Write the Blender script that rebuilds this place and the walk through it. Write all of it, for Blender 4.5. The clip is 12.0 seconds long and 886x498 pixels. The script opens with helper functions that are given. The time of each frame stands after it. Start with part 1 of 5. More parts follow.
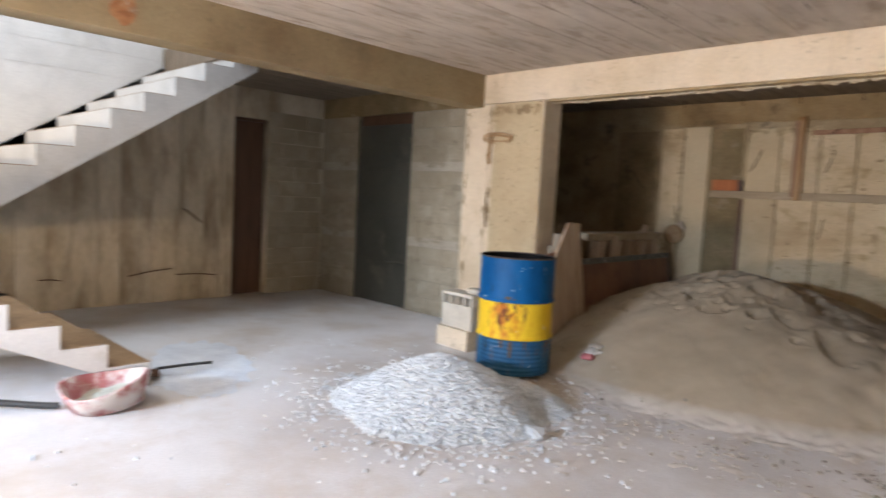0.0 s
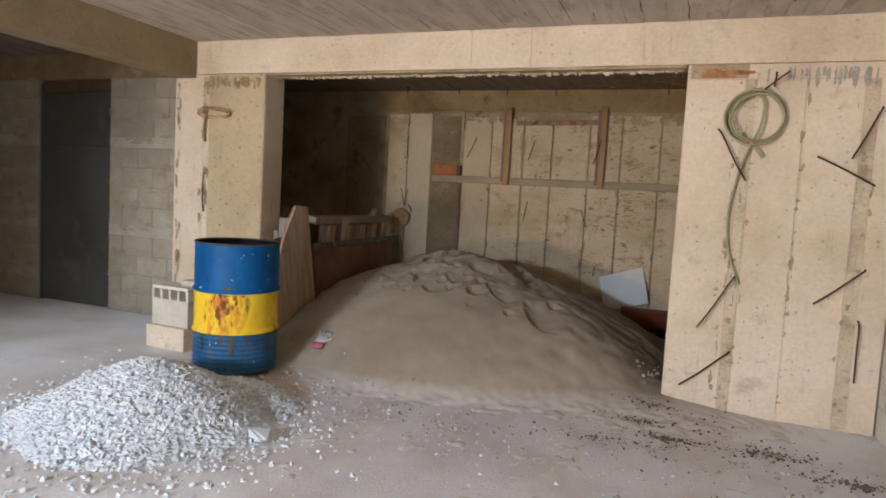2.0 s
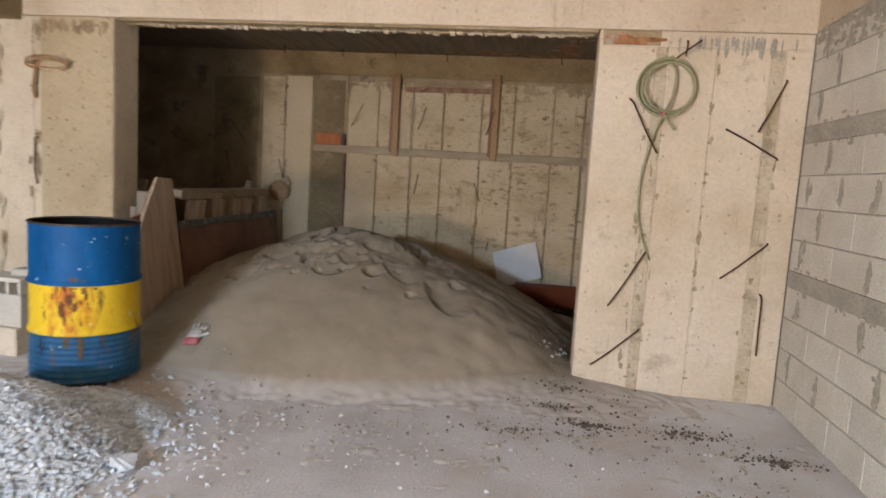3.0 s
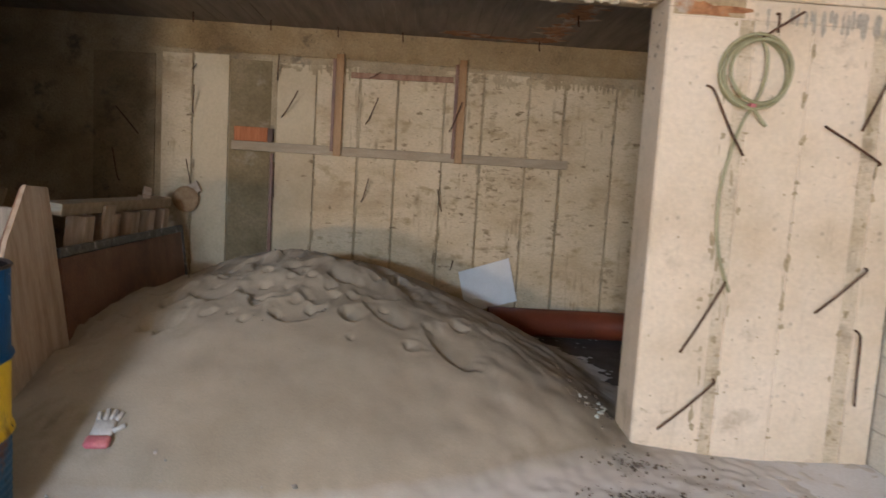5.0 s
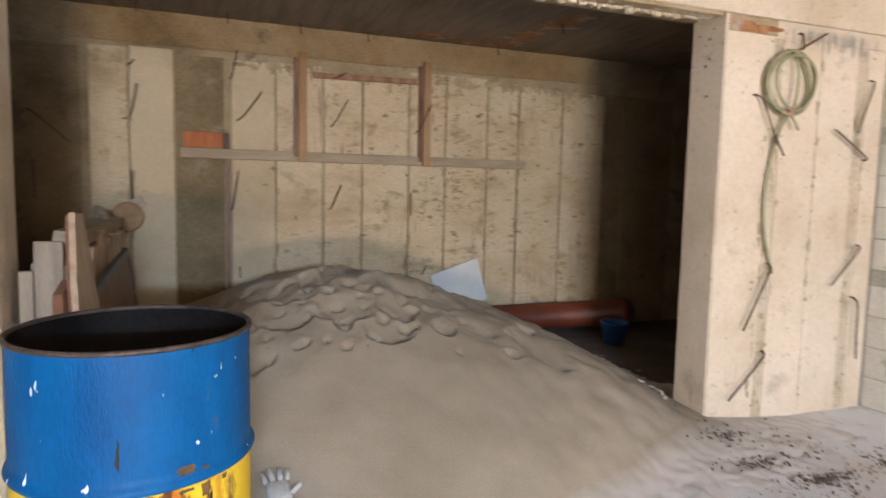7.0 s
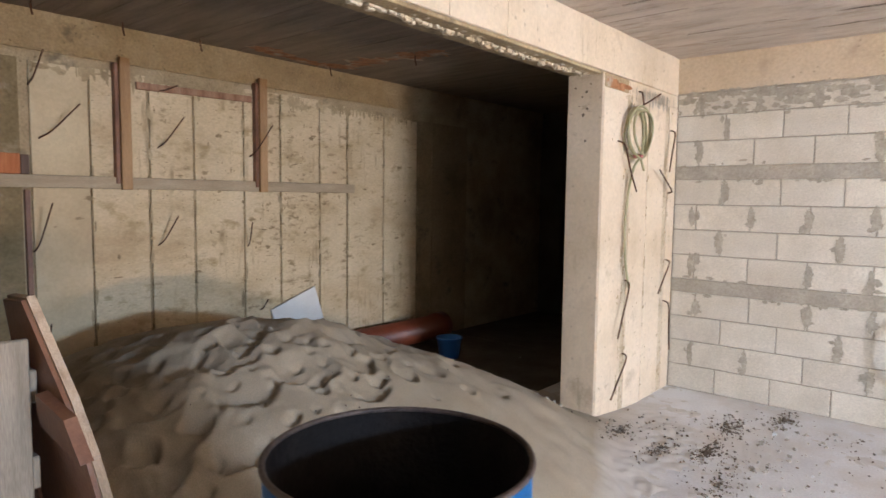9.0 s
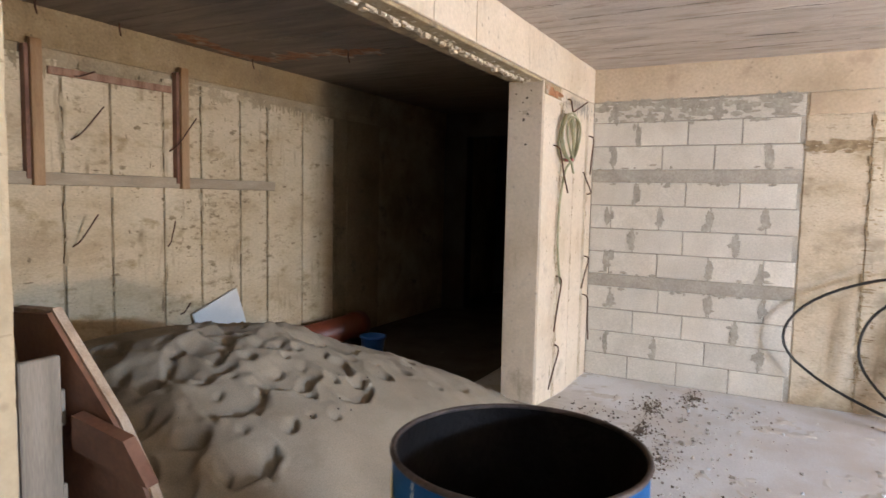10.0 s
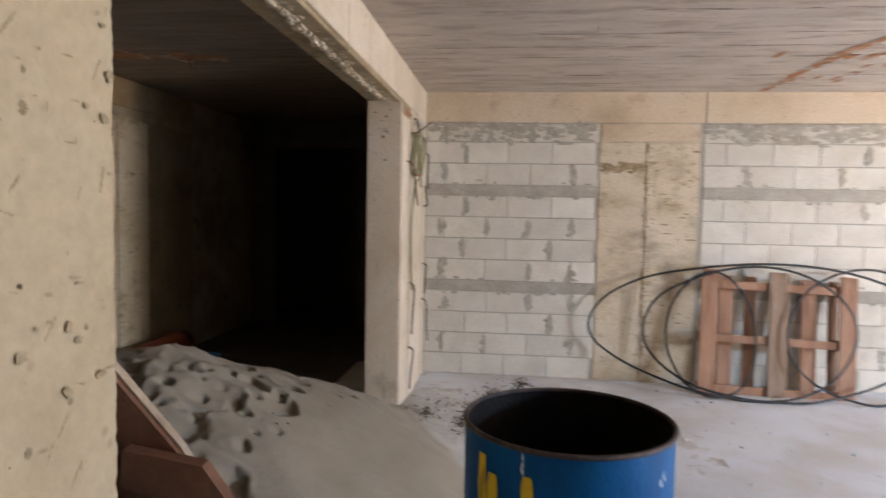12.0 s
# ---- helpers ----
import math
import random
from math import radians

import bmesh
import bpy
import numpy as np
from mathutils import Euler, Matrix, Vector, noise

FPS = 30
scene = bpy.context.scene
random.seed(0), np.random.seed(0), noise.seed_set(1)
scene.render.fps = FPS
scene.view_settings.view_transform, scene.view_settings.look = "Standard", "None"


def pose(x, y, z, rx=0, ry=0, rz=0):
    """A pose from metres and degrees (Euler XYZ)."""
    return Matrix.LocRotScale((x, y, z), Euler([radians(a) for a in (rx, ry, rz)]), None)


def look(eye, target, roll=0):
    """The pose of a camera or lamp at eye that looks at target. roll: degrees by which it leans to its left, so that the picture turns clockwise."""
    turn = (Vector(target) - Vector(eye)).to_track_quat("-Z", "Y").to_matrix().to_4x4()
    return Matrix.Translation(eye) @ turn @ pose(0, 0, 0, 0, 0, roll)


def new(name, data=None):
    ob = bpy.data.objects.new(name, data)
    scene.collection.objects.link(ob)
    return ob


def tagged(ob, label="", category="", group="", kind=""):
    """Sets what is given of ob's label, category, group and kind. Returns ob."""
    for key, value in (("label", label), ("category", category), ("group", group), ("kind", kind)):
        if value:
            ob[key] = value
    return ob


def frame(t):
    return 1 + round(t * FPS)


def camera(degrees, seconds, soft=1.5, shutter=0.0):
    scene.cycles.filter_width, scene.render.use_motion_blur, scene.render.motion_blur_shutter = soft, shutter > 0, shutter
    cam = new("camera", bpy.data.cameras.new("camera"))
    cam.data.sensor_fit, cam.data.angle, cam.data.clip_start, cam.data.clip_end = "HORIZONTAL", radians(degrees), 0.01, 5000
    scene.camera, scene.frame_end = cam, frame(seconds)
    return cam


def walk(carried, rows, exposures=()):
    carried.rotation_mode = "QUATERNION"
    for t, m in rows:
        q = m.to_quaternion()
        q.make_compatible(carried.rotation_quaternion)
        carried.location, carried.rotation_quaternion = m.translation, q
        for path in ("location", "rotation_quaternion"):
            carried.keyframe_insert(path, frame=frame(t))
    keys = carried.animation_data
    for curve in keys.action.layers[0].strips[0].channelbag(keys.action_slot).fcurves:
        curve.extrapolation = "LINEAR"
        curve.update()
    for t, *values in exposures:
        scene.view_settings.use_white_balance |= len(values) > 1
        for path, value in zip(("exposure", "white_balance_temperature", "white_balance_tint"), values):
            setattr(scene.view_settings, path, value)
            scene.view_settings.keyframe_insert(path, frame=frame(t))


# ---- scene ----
cam = camera(69.9, 12.0, shutter=0.5)
PATH = [
    (0, (0.813, -4.967, 1.402), (-0.57, -3.533, 1.239), 3.0),
    (0.5, (0.822, -4.927, 1.39), (-0.271, -3.26, 1.234), 3.2),
    (1, (0.81, -4.897, 1.398), (-0.094, -3.12, 1.24), 3.2),
    (1.5, (0.796, -4.826, 1.392), (0.007, -2.995, 1.231), 3.0),
    (2, (0.743, -4.695, 1.365), (0.045, -2.827, 1.205), 3.2),
    (2.5, (0.616, -4.539, 1.348), (0.074, -2.623, 1.164), 3.4),
    (3, (0.415, -4.31, 1.35), (0.117, -2.345, 1.128), 3.5),
    (3.2, (0.365, -4.167, 1.345), (0.126, -2.195, 1.113), 3.5),
    (4.8, (-0.358, -3.274, 1.347), (-0.254, -1.287, 1.142), 3.4),
    (5, (-0.486, -3.187, 1.349), (-0.399, -1.199, 1.153), 3.5),
    (5.5, (-0.84, -3.07, 1.336), (-0.729, -1.081, 1.159), 3.8),
    (6, (-1.239, -2.994, 1.336), (-1.084, -1.007, 1.162), 3.5),
    (6.5, (-1.632, -2.889, 1.349), (-1.301, -0.923, 1.186), 2.7),
    (7, (-2.025, -2.815, 1.348), (-1.314, -0.955, 1.165), 1.2),
    (7.5, (-2.334, -2.661, 1.352), (-1.322, -0.944, 1.175), -0.1),
    (7.7, (-2.46, -2.576, 1.4), (-1.362, -0.914, 1.219), -0.3),
    (9.3, (-3.263, -1.81, 1.529), (-1.669, -0.612, 1.379), 0.8),
    (9.5, (-3.331, -1.738, 1.519), (-1.687, -0.609, 1.372), 0.8),
    (10, (-3.519, -1.499, 1.542), (-1.762, -0.559, 1.378), 1.2),
    (10.5, (-3.597, -1.208, 1.534), (-1.771, -0.408, 1.375), 0.9),
    (11, (-3.675, -0.983, 1.56), (-1.808, -0.276, 1.437), 1.1),
    (11.5, (-3.821, -0.822, 1.597), (-1.89, -0.316, 1.477), 1.2),
    (12, (-3.973, -0.825, 1.552), (-1.988, -0.612, 1.431), 1.1),
]
walk(cam, [(t, look(eye, target, roll)) for t, eye, target, roll in PATH],
     exposures=[(0.0, -0.41, 6550, 10), (0.5, -0.57, 6550, 10), (1.0, -0.62, 6550, 10), (2.0, -0.62, 6550, 10), (2.5, -0.61, 6550, 10), (3.2, -0.53, 6550, 10), (4.8, -0.40, 6280, 10), (5.0, -0.36, 6280, 10), (5.5, -0.16, 6280, 10),
                (7.0, -0.05, 6300, 10), (7.7, 0.02, 6280, 10), (9.5, 0.04, 6080, 10), (10.5, -0.05, 6080, 10), (11.2, -0.16, 6080, 10), (12.0, -0.53, 6050, 10)])

# ---- world and light ----
world = bpy.data.worlds.new("sky")
scene.world = world
world.use_nodes = True
wn = world.node_tree
sky = wn.nodes.new("ShaderNodeTexSky")
sky.sky_type, sky.sun_disc = "NISHITA", False
sky.sun_elevation, sky.sun_rotation = radians(48), radians(24)
wn.nodes["Background"].inputs[1].default_value = 0.12
wn.links.new(sky.outputs[0], wn.nodes["Background"].inputs[0])

sun = new("sun", bpy.data.lights.new("sun", "SUN"))
sun.data.energy, sun.data.angle, sun.data.color = 3.0, radians(0.5), (1.0, 0.95, 0.86)
sun.matrix_world = look((4, 9, 11), (0, 0, 0))

def area_lamp(name, eye, target, w, h, watts, color):
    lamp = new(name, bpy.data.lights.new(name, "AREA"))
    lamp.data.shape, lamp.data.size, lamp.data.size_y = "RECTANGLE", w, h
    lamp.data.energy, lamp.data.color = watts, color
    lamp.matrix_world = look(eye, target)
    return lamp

area_lamp("doorway_sky_light", (-2.45, -8.9, 2.05), (-2.15, -7.3, -4.0), 1.3, 0.6, 1560, (0.56, 0.745, 1.0))
# Added warm lamp in the doorway, for light bounced up from ground outside.
area_lamp("ground_bounce_lamp", (-2.45, -8.9, 0.4), (-1.75, -7.2, 6.4), 1.3, 0.6, 860, (1.0, 0.72, 0.43))
area_lamp("stairwell_daylight", (-4.5, -5.3, 4.5), (-5.7, -2.6, 1.6), 1.8, 1.8, 215, (0.86, 0.93, 1.0))

# ---- materials ----
def material(name, stops, scale=2.0, rough=0.85, fine=60.0, fine_amount=0.25, bump=0.3, stain=None, stain_scale=1.2,
             stain_at=(0.58, 0.7), pits=0.0, pit_scale=30.0, metal=0.0, stretch=(1, 1, 1), per_piece=0.0, coat=0.0):
    """Base tones mixed by broad noise, fine grain on top, an optional stain, pits and bump."""
    m = bpy.data.materials.new(name)
    m.use_nodes = True
    t = m.node_tree
    N, L = t.nodes, t.links
    bsdf = N["Principled BSDF"]
    co = N.new("ShaderNodeTexCoord")
    mp = N.new("ShaderNodeMapping")
    mp.inputs["Scale"].default_value = stretch
    L.new(co.outputs["Object"], mp.inputs["Vector"])
    vec = mp.outputs["Vector"]
    if per_piece:
        info = N.new("ShaderNodeObjectInfo")
        add = N.new("ShaderNodeVectorMath")
        add.operation = "MULTIPLY_ADD"
        comb = N.new("ShaderNodeCombineXYZ")
        for i in range(3):
            L.new(info.outputs["Random"], comb.inputs[i])
        add.inputs[1].default_value = (37, 53, 71)
        L.new(comb.outputs[0], add.inputs[0])
        L.new(vec, add.inputs[2])
        vec = add.outputs[0]

    def tex(s, detail=6, rgh=0.6):
        n = N.new("ShaderNodeTexNoise")
        n.inputs["Scale"].default_value, n.inputs["Detail"].default_value, n.inputs["Roughness"].default_value = s, detail, rgh
        L.new(vec, n.inputs["Vector"])
        return n.outputs["Fac"]

    def ramp(fac, pts):
        r = N.new("ShaderNodeValToRGB")
        els = r.color_ramp.elements
        while len(els) < len(pts):
            els.new(0.5)
        for e, (p, c) in zip(els, pts):
            e.position, e.color = p, (*c, 1) if len(c) == 3 else c
        L.new(fac, r.inputs[0])
        return r.outputs[0]

    def mix(kind, fac, a, b):
        x = N.new("ShaderNodeMix")
        x.data_type, x.blend_type = "RGBA", kind
        for sock, v in ((x.inputs[0], fac), (x.inputs[6], a), (x.inputs[7], b)):
            if hasattr(v, "is_output"):
                L.new(v, sock)
            elif sock.type == "RGBA":
                sock.default_value = (*v, 1)
            else:
                sock.default_value = v
        return x.outputs[2]

    n = len(stops)
    col = ramp(tex(scale), [(0.32 + 0.36 * i / max(1, n - 1), c) for i, c in enumerate(stops)])
    g = tex(fine, 3)
    grain = ramp(g, [(0.3, (1 - fine_amount,) * 3), (0.7, (1 + fine_amount * 0.3,) * 3)])
    col = mix("MULTIPLY", 1.0, col, grain)
    if per_piece:
        tone = ramp(info.outputs["Random"], [(0, (1 - per_piece,) * 3), (1, (1, 1, 1))])
        col = mix("MULTIPLY", 1.0, col, tone)
    if stain:
        mask = ramp(tex(stain_scale, 8, 0.65), [(stain_at[0], (0, 0, 0)), (stain_at[1], (1, 1, 1))])
        col = mix("MIX", mask, col, stain)
    height = g
    if pits:
        v = N.new("ShaderNodeTexVoronoi")
        v.inputs["Scale"].default_value = pit_scale
        L.new(vec, v.inputs["Vector"])
        hole = ramp(v.outputs["Distance"], [(0.07, (0, 0, 0)), (0.2, (1, 1, 1))])
        keep = ramp(tex(pit_scale * 0.22, 4), [(0.5, (1, 1, 1)), (0.56, (0, 0, 0))])
        some = mix("MIX", keep, hole, (1, 1, 1))
        col = mix("MULTIPLY", pits, col, some)
        height = mix("MULTIPLY", 1.0, some, g)
    b = N.new("ShaderNodeBump")
    b.inputs["Strength"].default_value, b.inputs["Distance"].default_value = bump, 0.01
    L.new(height, b.inputs["Height"])
    L.new(b.outputs[0], bsdf.inputs["Normal"])
    L.new(col, bsdf.inputs["Base Color"])
    bsdf.inputs["Roughness"].default_value = rough
    bsdf.inputs["Metallic"].default_value = metal
    bsdf.inputs["Coat Weight"].default_value = coat
    return m

PANEL = material("pale_cast_concrete", [(0.44, 0.325, 0.19), (0.57, 0.45, 0.285), (0.63, 0.51, 0.345)], 1.6, 0.8, 45, 0.16, 0.35,
                 stain=(0.34, 0.25, 0.13), stain_scale=5.5, stain_at=(0.57, 0.7), pits=0.55, pit_scale=24, stretch=(1, 1, 1.8))
STREAKED = material("streaked_old_concrete", [(0.36, 0.29, 0.2), (0.6, 0.52, 0.4), (0.7, 0.63, 0.52)], 3.0, 0.9, 45, 0.2, 0.4,
                    stain=(0.17, 0.12, 0.075), stain_scale=2.2, stain_at=(0.52, 0.74), stretch=(1, 1, 0.28), per_piece=0.22)
COLUMN = material("stained_column_concrete", [(0.42, 0.33, 0.21), (0.56, 0.47, 0.34), (0.62, 0.53, 0.4)], 2.2, 0.85, 45, 0.18, 0.35,
                  stain=(0.27, 0.215, 0.15), stain_scale=3.2, stain_at=(0.54, 0.74), pits=0.4, pit_scale=24, stretch=(1, 1, 1.6))
BEAM_WARM = material("pinkish_beam_concrete", [(0.44, 0.34, 0.225), (0.55, 0.44, 0.31), (0.59, 0.485, 0.36)], 1.6, 0.85, 45, 0.14, 0.3,
                     stain=(0.4, 0.3, 0.21), stain_scale=2.6, pits=0.4, pit_scale=18)
# Left beam's brown concrete, darkened in colour for its weaker light.
BEAM_SHADED = material("shaded_brown_beam_concrete", [(0.2, 0.14, 0.075), (0.285, 0.215, 0.12), (0.335, 0.26, 0.155)], 1.4, 0.85, 45, 0.15, 0.3, stain=(0.25, 0.175, 0.095), stain_scale=2.4, pits=0.4, pit_scale=18)
CRATE = material("bleached_grey_wood", [(0.2, 0.165, 0.125), (0.31, 0.265, 0.21)], 3, 0.85, 40, 0.25, 0.3, stretch=(6, 6, 0.6))
CRATE_BROWN = material("weathered_brown_wood", [(0.2, 0.13, 0.085), (0.33, 0.23, 0.16)], 3, 0.85, 40, 0.25, 0.3, stain=(0.4, 0.36, 0.31), stain_scale=5, stretch=(5, 5, 0.7))
BATTEN = material("orange_brown_batten", [(0.3, 0.165, 0.07), (0.44, 0.27, 0.135)], 3, 0.75, 40, 0.22, 0.3, stretch=(6, 6, 0.6))
# Store room and closet walls: shade put into the concrete's colour.
SHADED_CONCRETE = material("shade_toned_concrete", [(0.09, 0.075, 0.055), (0.15, 0.13, 0.1)], 2.4, 0.9, 55, 0.25, 0.5)
CLEAN = material("clean_cast_concrete", [(0.47, 0.365, 0.225), (0.56, 0.45, 0.29), (0.6, 0.49, 0.33)], 1.2, 0.8, 45, 0.1, 0.25, stain=(0.4, 0.3, 0.18), stain_scale=3, stain_at=(0.62, 0.8))
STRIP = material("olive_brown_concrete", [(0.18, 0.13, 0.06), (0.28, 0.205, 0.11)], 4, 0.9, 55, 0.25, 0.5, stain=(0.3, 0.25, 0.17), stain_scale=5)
# Darker copy of the ceiling concrete, the dim rooms' shade in its colour.
SLAB_SHADED = material("shaded_board_marked_concrete", [(0.17, 0.13, 0.09), (0.22, 0.17, 0.125), (0.27, 0.215, 0.16)], 3.0, 0.9, 50, 0.14, 0.3, stretch=(4, 0.5, 1))
# Near-black tone puts the shade inside air holes and board gaps into colour.
HOLE = material("dark_hole_and_gap_shade", [(0.035, 0.025, 0.018), (0.09, 0.07, 0.05)], 30, 0.95, 80, 0.3, 0.3)
FLOOR_SHADED = material("shade_toned_floor", [(0.07, 0.055, 0.042), (0.13, 0.105, 0.085)], 3.0, 0.95, 60, 0.3, 0.6)
RIM = material("worn_dark_rim_steel", [(0.035, 0.024, 0.022), (0.12, 0.085, 0.07)], 16, 0.6, 90, 0.3, 0.3, metal=0.3)
PIER = material("smooth_cast_concrete", [(0.52, 0.42, 0.295), (0.64, 0.54, 0.41), (0.7, 0.6, 0.475)], 1.3, 0.8, 40, 0.1, 0.25,
                stain=(0.33, 0.26, 0.17), stain_scale=2.6, stain_at=(0.58, 0.75), pits=0.32, pit_scale=14)
ROUGH = material("rough_grey_concrete", [(0.25, 0.18, 0.1), (0.38, 0.29, 0.17), (0.47, 0.375, 0.24)], 2.4, 0.9, 55, 0.25, 0.6,
                 stain=(0.15, 0.12, 0.08), stain_scale=3.5, pits=0.5, pit_scale=25)
SLAB = material("board_marked_ceiling_concrete", [(0.42, 0.36, 0.3), (0.52, 0.45, 0.385), (0.58, 0.51, 0.44)], 2.2, 0.9, 50, 0.14, 0.4,
                stain=(0.36, 0.29, 0.23), stain_scale=3.5, stain_at=(0.52, 0.66), stretch=(3, 0.8, 1))
FLOOR = material("dusty_concrete_floor", [(0.54, 0.525, 0.525), (0.66, 0.655, 0.665), (0.72, 0.72, 0.74)], 0.9, 0.9, 70, 0.15, 0.3,
                 stain=(0.51, 0.46, 0.415), stain_scale=1.3, stain_at=(0.46, 0.7))
SAND = material("builders_sand", [(0.274, 0.229, 0.167), (0.342, 0.29, 0.22), (0.402, 0.345, 0.27)], 1.1, 0.95, 180, 0.2, 0.14,
                stain=(0.235, 0.2, 0.14), stain_scale=2.2, stain_at=(0.55, 0.72))
def thin_out(m, tone, low, high):
    """Where the layer lies thin the ground's own tone shows through it in patches."""
    t = m.node_tree
    N, L = t.nodes, t.links
    sock = N["Principled BSDF"].inputs["Base Color"]
    col = sock.links[0].from_socket
    co = N.new("ShaderNodeTexCoord")
    sep = N.new("ShaderNodeSeparateXYZ")
    L.new(co.outputs["Object"], sep.inputs[0])
    n = N.new("ShaderNodeTexNoise")
    n.inputs["Scale"].default_value, n.inputs["Detail"].default_value = 7.0, 6
    L.new(co.outputs["Object"], n.inputs["Vector"])
    add = N.new("ShaderNodeMath")
    add.operation = "MULTIPLY_ADD"
    add.inputs[1].default_value = -0.05
    L.new(n.outputs["Fac"], add.inputs[0])
    L.new(sep.outputs["Z"], add.inputs[2])
    rng_ = N.new("ShaderNodeMapRange")
    rng_.inputs["From Min"].default_value, rng_.inputs["From Max"].default_value = low, high
    L.new(add.outputs[0], rng_.inputs["Value"])
    x = N.new("ShaderNodeMix")
    x.data_type = "RGBA"
    L.new(rng_.outputs[0], x.inputs[0])
    x.inputs[6].default_value = (*tone, 1)
    L.new(col, x.inputs[7])
    L.new(x.outputs[2], sock)

thin_out(SAND, (0.54, 0.51, 0.48), -0.015, 0.065)
BLOCK = material("pale_concrete_block", [(0.6, 0.555, 0.47), (0.72, 0.675, 0.59)], 4, 0.92, 90, 0.2, 0.5, per_piece=0.14)
MORTAR = material("grey_mortar", [(0.33, 0.3, 0.245), (0.44, 0.4, 0.335)], 6, 0.95, 70, 0.25, 0.6)
# Stair bay blocks and their mortar below, darkened in colour for the bay's shade.
BLOCK_SHADED = material("shaded_dull_concrete_block", [(0.3, 0.265, 0.2), (0.42, 0.38, 0.3)], 2.5, 0.92, 80, 0.2, 0.5, stain=(0.25, 0.215, 0.155), stain_scale=2.0, stain_at=(0.45, 0.7), per_piece=0.1)
SMEAR = material("smeared_mortar", [(0.31, 0.28, 0.225), (0.46, 0.42, 0.345)], 14, 0.95, 70, 0.25, 0.5)
MORTAR_SHADED = material("shaded_dull_mortar", [(0.25, 0.22, 0.165), (0.37, 0.33, 0.26)], 6, 0.95, 70, 0.25, 0.6)
GRAVEL = material("white_crushed_stone", [(0.5, 0.54, 0.58), (0.74, 0.785, 0.82)], 14, 0.85, 120, 0.2, 0.4)
WOOD = material("raw_pine_board", [(0.34, 0.235, 0.15), (0.48, 0.36, 0.255), (0.56, 0.44, 0.33)], 3, 0.75, 40, 0.2, 0.3, stretch=(6, 6, 0.6))
WOOD_GREY = material("weathered_grey_board", [(0.33, 0.255, 0.165), (0.46, 0.37, 0.255)], 3, 0.8, 40, 0.2, 0.3, stretch=(1, 6, 6))
PALLET_WOOD = material("reddish_pallet_wood", [(0.24, 0.115, 0.06), (0.36, 0.19, 0.11), (0.42, 0.25, 0.16)], 3, 0.75, 40, 0.25, 0.3,
                       stain=(0.26, 0.14, 0.08), stain_scale=4, stretch=(5, 5, 0.7), per_piece=0.25)
PLY = material("brown_film_faced_plywood", [(0.12, 0.05, 0.028), (0.2, 0.09, 0.05), (0.25, 0.13, 0.08)], 3, 0.5, 60, 0.2, 0.15,
               stain=(0.34, 0.25, 0.18), stain_scale=3, stain_at=(0.62, 0.8))
STEEL_EDGE = material("dented_galvanised_edge", [(0.1, 0.1, 0.1), (0.2, 0.2, 0.2)], 12, 0.5, 60, 0.3, 0.3, stain=(0.5, 0.5, 0.5), stain_scale=14, metal=0.6)
RUST = material("rusty_iron", [(0.05, 0.025, 0.015), (0.14, 0.06, 0.03)], 20, 0.8, 120, 0.3, 0.4, metal=0.3)
BLACK = material("dark_rubber_black", [(0.015, 0.015, 0.016), (0.03, 0.03, 0.03)], 8, 0.5, 80, 0.2, 0.1)
HOSE = material("green_plastic_conduit", [(0.24, 0.23, 0.12), (0.36, 0.34, 0.2)], 10, 0.45, 60, 0.15, 0.1)
DOOR_METAL = material("dull_grey_sheet_steel", [(0.05, 0.052, 0.045), (0.08, 0.083, 0.073)], 1.2, 0.45, 60, 0.2, 0.1, stain=(0.12, 0.11, 0.09), stain_scale=2)
BROWN_WOOD = material("dark_brown_wood", [(0.07, 0.034, 0.018), (0.12, 0.06, 0.034)], 3, 0.6, 50, 0.2, 0.2, stretch=(5, 5, 0.6))
WHITE = material("whitewashed_concrete", [(0.52, 0.51, 0.5), (0.65, 0.635, 0.62), (0.72, 0.705, 0.69)], 1.4, 0.85, 50, 0.12, 0.3,
                 stain=(0.5, 0.47, 0.43), stain_scale=2.2, stain_at=(0.58, 0.75))
TREAD = material("brown_stair_tread", [(0.2, 0.12, 0.06), (0.34, 0.22, 0.12)], 4, 0.85, 50, 0.2, 0.3)
SHEET = material("white_foam_sheet", [(0.62, 0.62, 0.6), (0.75, 0.75, 0.73)], 3, 0.7, 80, 0.08, 0.1)
PIPE = material("orange_drain_pipe", [(0.13, 0.028, 0.01), (0.2, 0.045, 0.018)], 3, 0.45, 60, 0.15, 0.1)
BLUE_PLASTIC = material("blue_plastic", [(0.02, 0.09, 0.28), (0.03, 0.13, 0.38)], 3, 0.4, 60, 0.1, 0.1)
RED_RUBBER = material("faded_red_rubber", [(0.3, 0.08, 0.08), (0.45, 0.17, 0.16)], 6, 0.6, 60, 0.2, 0.2, stain=(0.55, 0.5, 0.47), stain_scale=6, stain_at=(0.46, 0.58))
CEMENT = material("dried_pale_cement", [(0.35, 0.36, 0.3), (0.55, 0.56, 0.5)], 6, 0.9, 60, 0.2, 0.4)
BRICK = material("orange_clay_brick", [(0.38, 0.12, 0.04), (0.55, 0.2, 0.08)], 6, 0.85, 70, 0.25, 0.4, stretch=(12, 1, 1))
RUST_STAIN = material("orange_rust_on_concrete", [(0.24, 0.095, 0.035), (0.46, 0.22, 0.1)], 14, 0.9, 60, 0.25, 0.4, stain=(0.4, 0.34, 0.26), stain_scale=6, stain_at=(0.5, 0.6))
